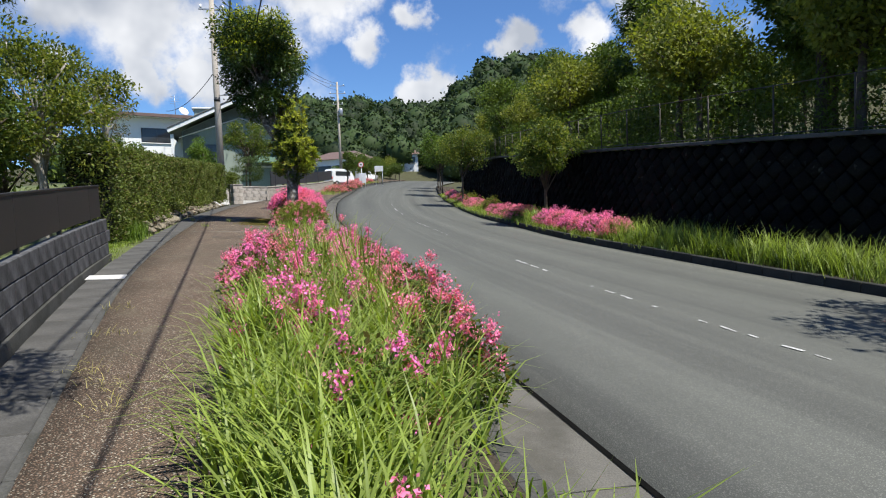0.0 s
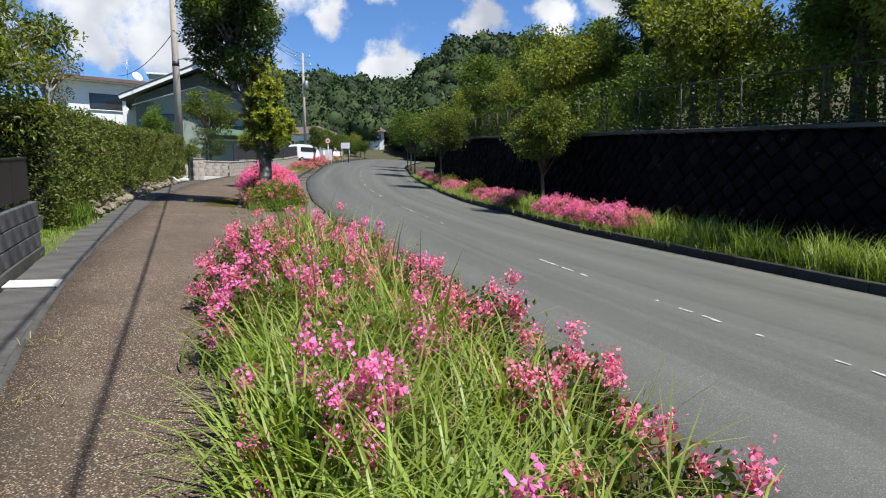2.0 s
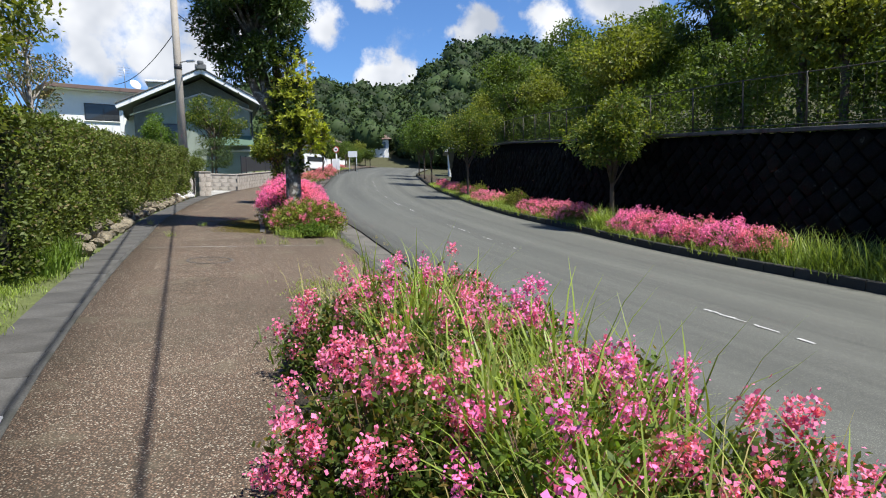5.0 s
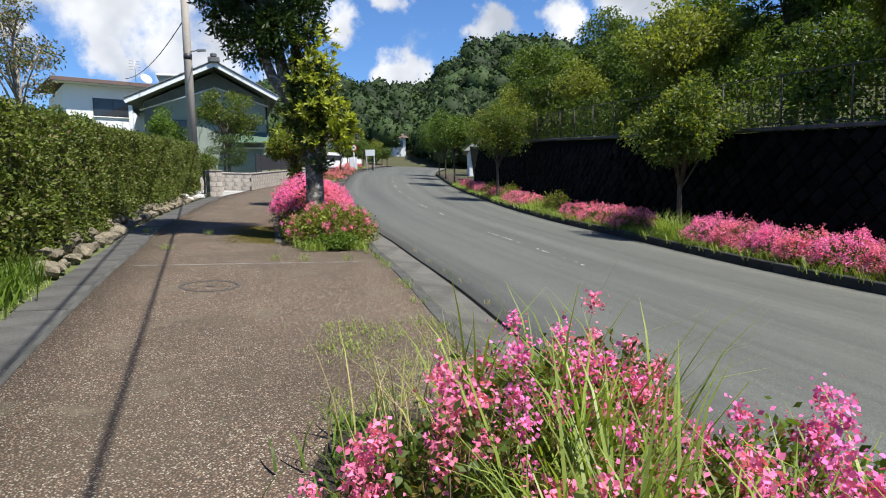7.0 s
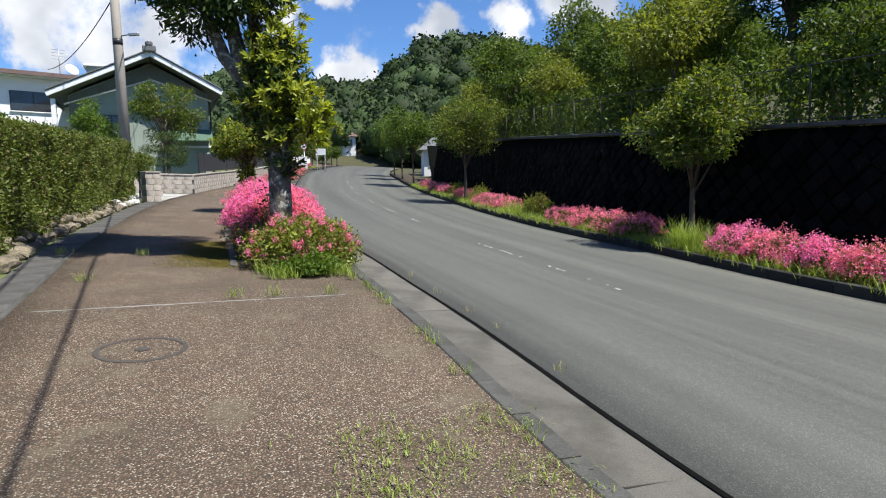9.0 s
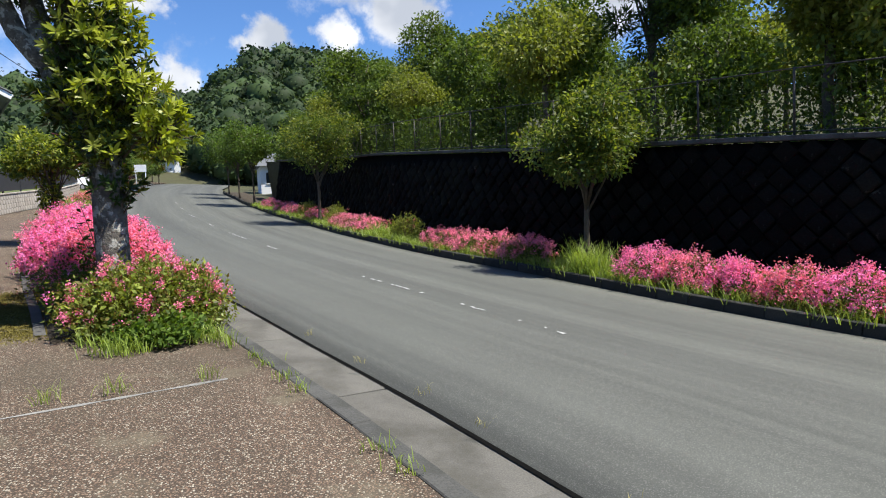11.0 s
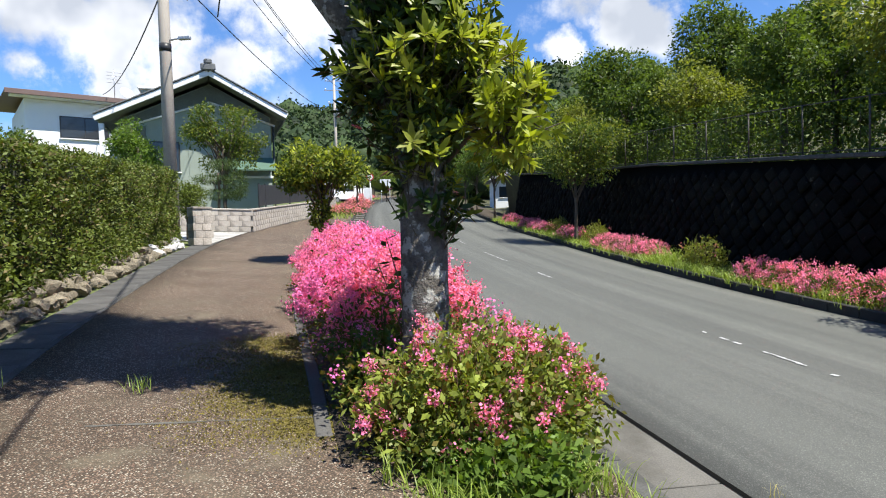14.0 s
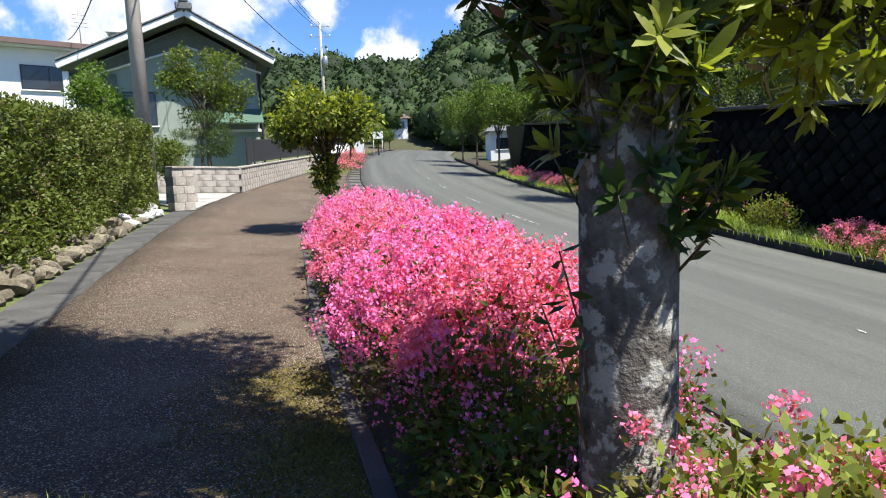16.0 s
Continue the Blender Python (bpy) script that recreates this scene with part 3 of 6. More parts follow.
slab_mesh.matrix_basis = pose(0, 0, 0, 3.8, 2.4, 0)


def dashes():
    """The worn white centre line: short flecked strokes."""
    rg = rng(8)
    line = tagged(new("centre_line"), "worn broken white centre line on the asphalt", "road marking", kind="structure")
    strokes = [(-3.5, -2.3), (0.4, 2.3), (2.56, 4.05), (5.5, 7.1), (12.2, 13.1), (13.5, 14.2), (15.17, 17.13), (21.9, 23.3), (25.5, 27.9), (31.0, 33.0), (36.8, 38.7), (43.0, 45.0), (49.0, 51.0)]
    for a, b in strokes:
        verts, faces = [], []
        y = a
        while y < b:
            ln = rg.uniform(0.03, 0.22)
            if rg.random() < (0.3 if b < 3 else 0.6):
                for yy in (y, min(y + ln, b)):
                    w = rg.uniform(0.008, 0.03)
                    c = rg.uniform(-0.02, 0.02)
                    for d in (-w + c, w + c):
                        px, py = off(RC, yy, d)
                        verts.append((px, py, Z(px, py) - 0.10 + 0.022 + 0.006))
                k = len(verts) - 4
                faces.append((k, k + 1, k + 3, k + 2))
            y += ln
        if faces:
            np_mesh("stroke", verts, faces, M_WHITE, line)


dashes()
strip("road_joint", yrange(-13, 60, 0.5), lambda y: off(RL, y, -0.022), lambda y: off(RL, y, 0.022), -0.080, M_JOINT, "dark open joint between the channel and the asphalt", cols=1, category="road joint")


def joint_strip(name, a, b, width, material, label):
    """A thin proud strip across the paving between two plan points."""
    rg = rng(3)
    a, b = Vector(a), Vector(b)
    n = (b - a).normalized()
    s = Vector((-n.y, n.x))
    verts, faces = [], []
    for i in range(25):
        p = a.lerp(b, i / 24)
        w = width * rg.uniform(0.25, 1.0)
        for d in (-w / 2, w / 2):
            q = p + s * (d + rg.uniform(-0.006, 0.006))
            verts.append((q.x, q.y, Z(q.x, q.y) + 0.004))
        if i:
            k = len(verts) - 4
            faces.append((k, k + 1, k + 3, k + 2))
    tagged(np_mesh(name, verts, faces, material), label, "paving joint", kind="structure")


joint_strip("paving_joint", (-5.05, 9.42), (-2.25, 10.78), 0.055, M_CEMENT, "pale cement joint across the paving")
joint_strip("paving_joint", (-5.7, 12.4), (-4.3, 12.85), 0.035, M_CONC, "pale cement joint across the paving")
joint_strip("paving_joint", (-3.55, 11.68), (-2.45, 12.15), 0.035, M_CONC, "pale cement joint across the paving")


def manhole():
    x, y = -3.48, 8.40
    t = thing("manhole_cover", x, y, Z(x, y), "round paved manhole cover with an iron ring", "manhole")
    bm = bmesh.new()
    rings = []
    for r, h in ((0.30, 0.003), (0.304, 0.006), (0.340, 0.006), (0.346, 0.003)):
        rings.append([bm.verts.new((math.cos(a) * r, math.sin(a) * r, Z(x + math.cos(a) * r, y + math.sin(a) * r) - Z(x, y) + h)) for a in (2 * math.pi * k / 48 for k in range(48))])
    for p, q in zip(rings, rings[1:]):
        for k in range(48):
            bm.faces.new((p[k], q[k], q[(k + 1) % 48], p[(k + 1) % 48]))
    part("ring", bm, M_IRON).parent = t
    bm = bmesh.new()
    vs = [bm.verts.new((math.cos(a) * 0.06, math.sin(a) * 0.06, Z(x + math.cos(a) * 0.06, y + math.sin(a) * 0.06) - Z(x, y) + 0.005)) for a in (2 * math.pi * k / 16 for k in range(16))]
    bm.faces.new(vs)
    part("badge", bm, M_IRON).parent = t


manhole()


# ---- retaining wall on the right ----
def retaining_wall():
    wall = tagged(new("wall_retaining"), "battered retaining wall of dark diagonal stones in shade", "retaining wall", kind="structure")
    ys = yrange(-13, WALL_END, 0.8)
    # backing of joints
    verts, faces = [], []
    for y in ys:
        (bx, by), (tx, ty) = wall_base(y, 0.05), wall_top(y, 0.05)
        zb = Z(bx, by)
        for f in (0, 0.5, 1):
            verts.append((bx + (tx - bx) * f, by + (ty - by) * f, zb - 0.2 + (wall_h(y) + 0.2) * f))
    for r in range(len(ys) - 1):
        for c in range(2):
            k = r * 3 + c
            faces.append((k, k + 3, k + 4, k + 1))
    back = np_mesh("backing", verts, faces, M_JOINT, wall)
    mod = back.modifiers.new("thickness", "SOLIDIFY")
    mod.thickness, mod.offset = 0.35, 1
    # stones laid on their corners
    size = 0.345
    half = size / math.sqrt(2)
    rg = rng(21)
    shapes = []
    for s in range(6):
        bm = bmesh.new()
        e = half - 0.018
        o = [(e, 0), (0, e), (-e, 0), (0, -e)]
        lo = [bm.verts.new((px, py, -0.05)) for px, py in o]
        mid = [bm.verts.new((px * 0.97, py * 0.97, 0.014 + rg.uniform(-0.008, 0.008))) for px, py in o]
        hi = [bm.verts.new((px * 0.66 + rg.uniform(-0.02, 0.02), py * 0.66 + rg.uniform(-0.02, 0.02), 0.030 + rg.uniform(-0.012, 0.016))) for px, py in o]
        for p, q in ((lo, mid), (mid, hi)):
            for k in range(4):
                bm.faces.new((p[k], p[(k + 1) % 4], q[(k + 1) % 4], q[k]))
        bm.faces.new(hi)
        shapes.append(bm)
    datas, arrs = [], []
    for bm in shapes:
        bm.verts.index_update()
        arrs.append((np.array([v.co[:] for v in bm.verts]), [tuple(v.index for v in f.verts) for f in bm.faces]))
        me = bpy.data.meshes.new("stone")
        bm.to_mesh(me)
        bm.free()
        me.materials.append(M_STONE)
        datas.append(me)
    slope_len = math.hypot(0.5, 2.6)
    fv, ff, base, made = [], [], 0, 0
    s_at, y = 0.0, -12.5
    row = 0
    while y < WALL_END - 0.4:
        n = normal_of(RR, y)
        (bx, by), (tx, ty) = wall_base(y), wall_top(y)
        up = Vector((tx - bx, ty - by, wall_h(y))).normalized()
        along = Vector((-n.y, n.x, 0.045)).normalized()
        out = along.cross(up).normalized()
        if out.x > 0:
            out = -out
        side = up.cross(out).normalized()
        m3 = Matrix((side, up, out)).transposed().to_4x4()
        start = half if row % 2 else 0.0
        v = start
        while v < slope_len - 0.06:
            p = Vector((bx, by, Z(bx, by))) + up * v
            m = Matrix.Translation(p) @ m3 @ pose(rg.uniform(-0.02, 0.02), rg.uniform(-0.02, 0.02), rg.uniform(-0.03, 0.03), rg.uniform(-9, 9), rg.uniform(-9, 9), rg.uniform(-7, 7)) @ Matrix.Diagonal((rg.uniform(0.85, 1.06), rg.uniform(0.85, 1.06), 1, 1))
            kind = int(rg.integers(0, 6))
            if 12.5 < y < 22.0 and made < 300:
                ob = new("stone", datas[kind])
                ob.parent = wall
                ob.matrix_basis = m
                made += 1
            else:
                a = np.array(m)
                fv.append(arrs[kind][0] @ a[:3, :3].T + a[:3, 3])
                ff += [tuple(i + base for i in f) for f in arrs[kind][1]]
                base += len(arrs[kind][0])
            v += 2 * half
        y += half * n.x
        row += 1
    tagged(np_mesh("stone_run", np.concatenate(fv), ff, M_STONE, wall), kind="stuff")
    # concrete coping
    cop = bmesh.new()
    for a, b in zip(ys, ys[1:]):
        (ax, ay), (cx, cy) = wall_top(a), wall_top(b)
        p, q = Vector((ax, ay, Z(*wall_base(a)) + wall_h(a))), Vector((cx, cy, Z(*wall_base(b)) + wall_h(b)))
        d = q - p
        m = Matrix.Translation((p + q) / 2 + Vector((0.12, 0, 0.06))) @ d.to_track_quat("Y", "Z").to_matrix().to_4x4()
        box_m(cop, m, 0.42, d.length + 0.01, 0.09, 0.012)
    part("coping", cop, M_COPING, wall, "blackened weathered concrete coping")


retaining_wall()


def bank_fence():
    """Chain-link fence on the coping: posts, rails and wires."""
    fence = tagged(new("bank_fence"), "rusty grey wire mesh fence along the wall top", "fence")
    ys, y = [], -4.0
    while y < WALL_END - 2:
        ys.append(y)
        y += 2.0 * normal_of(RR, y).x
    tops = []
    shared = None
    for y in ys:
        x, yy = wall_top(y, 0.16)
        z = Z(*wall_base(y)) + wall_h(y) + 0.12
        if shared is None:
            ob = part("post", tube(bmesh.new(), [(0, 0, -0.1), (0, 0, 1.15)], [0.021, 0.021], 8), M_FENCE, fence)
            shared = ob.data
        else:
            ob = new("post", shared)
            ob.parent = fence
        ob.matrix_basis = pose(x, yy, z)
        tops.append(Vector((x, yy, z)))
    for h, r, name in ((1.13, 0.013, "top_rail"), (0.06, 0.012, "bottom_rail")):
        part(name, tube(bmesh.new(), [p + Vector((0, 0, h)) for p in tops], [r] * len(tops), 6), M_FENCE, fence)
    bm = bmesh.new()
    for p, q in zip(tops, tops[1:]):
        for i in range(1, 8):
            f0 = p.lerp(q, i / 8)
            tube(bm, [f0 + Vector((0, 0, 0.06)), f0 + Vector((0, 0, 1.13))], [0.002] * 2, 3)
        for h in (0.3, 0.55, 0.8):
            tube(bm, [p + Vector((0, 0, h)), q + Vector((0, 0, h))], [0.002] * 2, 3)
    part("mesh", bm, M_FENCE, fence)


bank_fence()


# ---- block wall with dark panels, on the left ----
def block_wall():
    """Runs behind the gutter; blocks 0.39 x 0.19 in courses, then posts and a dark panel."""
    wall = tagged(new("wall_block"), "low wall of weathered dark concrete blocks beside the gutter", "wall", kind="structure")
    y0, y1 = -9.0, 3.95
    rg = rng(5)
    bm = bmesh.new()
    box(bm, -0.055, 0.055, -0.195, 0.195, 0.0, 0.19, 0.008)
    me = bpy.data.meshes.new("block")
    bm.to_mesh(me)
    bm.free()
    me.materials.append(M_BLOCK)
    core, foot, cap = bmesh.new(), bmesh.new(), bmesh.new()
    y = y0
    i = 0
    pts = []
    while y < y1:
        n = normal_of(PL, y)
        step = 0.40 * n.x
        yc = y + step / 2
        n = normal_of(PL, yc)
        px, py = off(PL, yc, -0.62)
        ang = math.degrees(math.atan2(n.y, n.x))
        base = pose(px, py, Z(px, py), 4.0, 0, ang)
        box_m(foot, base @ Matrix.Translation((0, 0, -0.03)), 0.17, 0.402, 0.26)
        box_m(core, base @ Matrix.Translation((-0.01, 0, 0.38)), 0.09, 0.402, 0.60)
        for c, h in enumerate((0.105, 0.305, 0.505)):
            ob = new("block", me)
            ob.parent = wall
            ob.matrix_basis = base @ Matrix.Translation((rg.uniform(-0.003, 0.003), 0.2 if c % 2 else 0.0, h))
        pts.append((px, py, ang))
        y += step
        i += 1
    part("footing", foot, M_CONC_DARK, wall)
    part("mortar", core, M_MORTAR, wall)
    # screen above: posts and long flush panels
    screen = tagged(new("screen_fence"), "dark brown solid panel fence mounted above the block wall", "fence")
    for k in range(0, len(pts) - 1, 5):
        (ax, ay, ang), (bx, by, _) = pts[k], pts[min(k + 5, len(pts) - 1)]
        p, q = Vector((ax, ay, Z(ax, ay))), Vector((bx, by, Z(bx, by)))
        d = q - p
        m = Matrix.Translation((p + q) / 2) @ d.to_track_quat("Y", "Z").to_matrix().to_4x4()
        bm = box_m(bmesh.new(), m @ Matrix.Translation((-0.01, 0, 1.0)), 0.035, d.length - 0.008, 0.50, 0.006)
        part("panel", bm, M_PANEL, screen)
        bm = box_m(bmesh.new(), m @ Matrix.Translation((-0.01, 0, 1.255)), 0.055, d.length, 0.025, 0.004)
        part("rail", bm, M_PANEL, screen)
        bm = box_m(bmesh.new(), Matrix.Translation(p + Vector((-0.02, 0, 0.95))) @ pose(0, 0, 0, 0, 0, ang), 0.05, 0.05, 0.56, 0.004)
        part("post", bm, M_PANEL, screen)


block_wall()


# ---- gate pillar and garden wall further on ----
def wall_of_blocks(name, label, pts, courses, bl, bh, depth, material, cap=True):
    """A wall of split blocks along plan points, each block a piece, with a coping."""
    wall = tagged(new(name), label, "wall", kind="structure")
    rg = rng(len(pts) * 7 + courses)
    bm = bmesh.new()
    box(bm, -depth / 2, depth / 2, -bl / 2 + 0.004, bl / 2 - 0.004, 0.003, bh - 0.003, 0.006)
    me = bpy.data.meshes.new("block")
    bm.to_mesh(me)
    bm.free()
    me.materials.append(material)
    copm, core = bmesh.new(), bmesh.new()
    for (ax, ay), (bx, by) in zip(pts, pts[1:]):
        d = Vector((bx - ax, by - ay))
        n = max(1, round(d.length / bl))
        ang = math.degrees(math.atan2(d.y, d.x)) - 90
        for c in range(courses):
            for i in range(n):
                f = (i + (0.5 if c % 2 == 0 else 0.75)) / n
                if f > 1:
                    continue
                x, y = ax + d.x * f, ay + d.y * f
                ob = new("block", me)
                ob.parent = wall
                ob.matrix_basis = pose(x, y, Z(ax + d.x * 0.5, ay + d.y * 0.5) + (Z(bx, by) - Z(ax, ay)) * (f - 0.5) + c * bh, 0, 0, ang) @ Matrix.Diagonal((1 + rg.uniform(-0.03, 0.03), d.length / n / bl, 1, 1))
        p, q = Vector((ax, ay, Z(ax, ay))), Vector((bx, by, Z(bx, by)))
        dd = q - p
        m = Matrix.Translation((p + q) / 2) @ dd.to_track_quat("Y", "Z").to_matrix().to_4x4()
        box_m(core, m @ Matrix.Translation((0, 0, courses * bh / 2 - 0.05)), depth - 0.02, dd.length - 0.02, courses * bh)
        if cap:
            box_m(copm, m @ Matrix.Translation((0, 0, courses * bh + 0.03)), depth + 0.06, dd.length + 0.02, 0.06, 0.01)
    part("core", core, M_MORTAR, wall)
    if cap:
        part("coping", copm, material, wall)
    return wall


wall_of_blocks("wall_gate_pillar", "square gate pillar of pinkish split blocks", [(-11.48, 24.98), (-11.14, 25.36)], 5, 0.25, 0.2, 0.42, M_GRANITE)
wall_of_blocks("wall_garden_return", "low return wall of pinkish split blocks beside the drive", [(-14.8, 29.6), (-12.25, 31.0)], 4, 0.4, 0.2, 0.2, M_GRANITE)
wall_of_blocks("wall_garden", "long low garden wall of pinkish split blocks", [(-12.25, 31.0), (-12.7, 33.75), (-13.3, 38.5), (-13.9, 46.0), (-15.2, 54.0)], 4, 0.4, 0.2, 0.2, M_GRANITE)


def garden_screen():
    scr = tagged(new("garden_fence"), "charcoal mesh fence panels on the garden wall", "fence")
    pts = [(-12.52, 32.6), (-12.7, 33.75), (-13.3, 38.5), (-13.62, 42.2), (-13.9, 46.0), (-15.2, 54.0)]
    for (ax, ay), (bx, by) in zip(pts, pts[1:]):
        p, q = Vector((ax, ay, Z(ax, ay))), Vector((bx, by, Z(bx, by)))
        d = q - p
        m = Matrix.Translation((p + q) / 2) @ d.to_track_quat("Y", "Z").to_matrix().to_4x4()
        part("panel", box_m(bmesh.new(), m @ Matrix.Translation((0, 0, 1.36)), 0.03, d.length - 0.06, 0.85, 0.005), M_DARKPANEL, scr)
        part("post", box_m(bmesh.new(), Matrix.Translation(p + Vector((0, 0, 1.35))), 0.06, 0.06, 0.98, 0.005), M_DARKPANEL, scr)


garden_screen()
drive = [(-14.6, 27.2), (-11.25, 25.75), (-11.7, 28.0), (-12.25, 30.7), (-14.6, 29.4)]
bm = bmesh.new()
bm.faces.new([bm.verts.new((x, y, Z(x, y) + 0.012)) for x, y in drive])
tagged(part("driveway", bm, M_COPING_PALE), "pale concrete apron of the driveway", "driveway", kind="structure")


# ---- houses ----
def windows(parent, spots, material=None):
    """Windows on a wall that faces -y: (x0, x1, z0, z1, y)."""
    for x0, x1, z0, z1, y in spots:
        w = part("window", box(bmesh.new(), x0, x1, y - 0.05, y + 0.02, z0, z1, 0.01), M_FRAME, None)
        w.parent = parent
        half = (x0 + x1) / 2
        for a, b in ((x0 + 0.05, half - 0.02), (half + 0.02, x1 - 0.05)):
            pane = part("pane", box(bmesh.new(), a, b, y - 0.06, y - 0.045, z0 + 0.05, z1 - 0.05), M_GLASS, None)
            pane.parent = w
        sill = part("sill", box(bmesh.new(), x0 - 0.05, x1 + 0.05, y - 0.10, y + 0.02, z0 - 0.06, z0 - 0.005, 0.008), M_TRIM, None)
        sill.parent = w


def green_house():
    x, y = -15.95, 35.8
    z = Z(x, y) - 0.1
    h = thing("green_house", x, y, z, "sage green gabled house with white bargeboards and tiled roof", "house", rz=25)
    P = lambda name, bm, m, label="": setattr_parent(part(name, bm, m, None, label), h)
    W0, W1, FY, ridge = -3.9, 2.75, 1.3, 7.05
    eave = ((-4.7, 4.85), (3.42, 5.2))
    bm = bmesh.new()
    prof = [(W0, -0.6), (W1, -0.6), (W1, 5.15), (0, 6.65), (W0, 4.85)]
    f0 = [bm.verts.new((px, FY, pz)) for px, pz in prof]
    f1 = [bm.verts.new((px, FY + 9, pz)) for px, pz in prof]
    bm.faces.new(f0)
    bm.faces.new(list(reversed(f1)))
    for k in range(5):
        bm.faces.new((f0[k], f1[k], f1[(k + 1) % 5], f0[(k + 1) % 5]))
    P("wall", bm, M_SIDING)
    for i in range(15):
        px = W0 + 0.2 + i * 0.45
        top = 5.7 - 0.36 * abs(px)
        P("batten", box(bmesh.new(), px - 0.012, px + 0.012, FY - 0.022, FY, 2.35, top - 0.1), M_SIDING)
    P("string_course", box(bmesh.new(), 0.6, W1 + 0.05, FY - 0.10, FY - 0.003, 2.2, 2.32, 0.01), M_TRIM)
    P("canopy", roof_slab((0.4, W1 + 0.1), (FY - 0.9, FY - 0.01), 2.5, 3.15), M_SIDING2, "dark green sheet canopy over the ground floor")
    for s, (ex, ez) in zip((-1, 1), eave):
        d = Vector((ex, 0, ez - ridge))
        ln = d.length
        for i in range(14):
            c = Vector((0, 5.2, ridge)) + d * ((i + 0.5) / 14)
            q = Matrix.Translation(c) @ d.to_track_quat("X", "Z").to_matrix().to_4x4()
            P("tile_course", box_m(bmesh.new(), q @ pose(0, 0, 0.02, 0, 2.0, 0), ln / 14 + 0.03, 10.6, 0.06, 0.012), M_TILE)
        q = Matrix.Translation(Vector((0, 0.0, ridge - 0.17)) + d * 0.5) @ d.to_track_quat("X", "Z").to_matrix().to_4x4()
        P("bargeboard", box_m(bmesh.new(), q, ln, 0.09, 0.24, 0.01), M_TRIM)
        q = Matrix.Translation(Vector((0, 0.68, ridge - 0.20)) + d * 0.5) @ d.to_track_quat("X", "Z").to_matrix().to_4x4()
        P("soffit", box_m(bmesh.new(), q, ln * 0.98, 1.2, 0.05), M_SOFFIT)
        P("gutter", tube(bmesh.new(), [(ex, 0.0, ez - 0.1), (ex, 10.3, ez - 0.1)], [0.06, 0.06], 8), M_SOFFIT)
    # dark sheet below the roof slopes: eave shade put into its colour
    P("gable_panel", tri_prism([(W0 + 0.05, 4.5), (0, 5.8), (W1 - 0.05, 4.85), (W1 - 0.05, 5.15), (0, 6.6), (W0 + 0.05, 4.8)], FY - 0.035, FY - 0.004), M_SOFFIT, "gable panel with the eave shade in its dark colour")
    bm = bmesh.new()
    tube(bm, [(W0 - 0.2, FY - 0.06, 4.38), (0, FY - 0.06, 5.78)], [0.05, 0.05], 6)
    P("gable_trim", tube(bm, [(0, FY - 0.06, 5.78), (W1 + 0.2, FY - 0.06, 4.75)], [0.05, 0.05], 6), M_TRIM)
    bm = bmesh.new()
    for i in range(3):
        box(bm, -0.22 + i * 0.06, 0.22 - i * 0.06, -0.05, 10.5, ridge + i * 0.07, ridge + 0.07 + i * 0.07, 0.015)
    P("ridge", bm, M_TILE)
    bm = bmesh.new()
    box(bm, -0.32, 0.32, -0.2, -0.04, ridge - 0.1, ridge + 0.22, 0.05)
    box(bm, -0.18, 0.18, -0.22, -0.02, ridge + 0.18, ridge + 0.42, 0.06)
    P("ridge_end_tile", bm, M_TILE)
    P("corner_post", box(bmesh.new(), -4.55, -4.35, 0.2, 0.4, -0.5, 4.5, 0.01), M_TRIM)
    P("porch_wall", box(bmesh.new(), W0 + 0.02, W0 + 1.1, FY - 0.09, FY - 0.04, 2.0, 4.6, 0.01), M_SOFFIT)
    P("downpipe", tube(bmesh.new(), [(W1 + 0.1, FY - 0.1, -0.5), (W1 + 0.1, FY - 0.1, 4.7)], [0.045, 0.045], 8), M_FRAME)
    P("dormer", box(bmesh.new(), -3.2, -1.6, 4.0, 5.4, 5.4, 6.85, 0.03), M_SIDING)
    P("dormer_roof", box(bmesh.new(), -3.35, -1.45, 3.85, 5.55, 6.85, 6.97, 0.02), M_TRIM)
    windows(h, [(W0 + 1.25, W0 + 2.5, 2.5, 3.9, FY), (0.6, 2.1, 3.3, 4.2, FY)])


def setattr_parent(ob, parent):
    ob.parent = parent
    return ob


def roof_slab(xr, yr, z_low, z_high):
    bm = bmesh.new()
    a = [bm.verts.new(c) for c in ((xr[0], yr[0], z_low), (xr[1], yr[0], z_low), (xr[1], yr[1], z_high), (xr[0], yr[1], z_high))]
    b = [bm.verts.new(v.co + Vector((0, 0, 0.06))) for v in a]
    bm.faces.new(list(reversed(a)))
    bm.faces.new(b)
    for k in range(4):
        bm.faces.new((a[k], a[(k + 1) % 4], b[(k + 1) % 4], b[k]))
    return bm


def tri_prism(pts, y0, y1):
    bm = bmesh.new()
    a = [bm.verts.new((px, y0, pz)) for px, pz in pts]
    b = [bm.verts.new((px, y1, pz)) for px, pz in pts]
    bm.faces.new(a)
    bm.faces.new(list(reversed(b)))
    for k in range(len(pts)):
        bm.faces.new((a[k], b[k], b[(k + 1) % len(pts)], a[(k + 1) % len(pts)]))
    return bm


green_house()


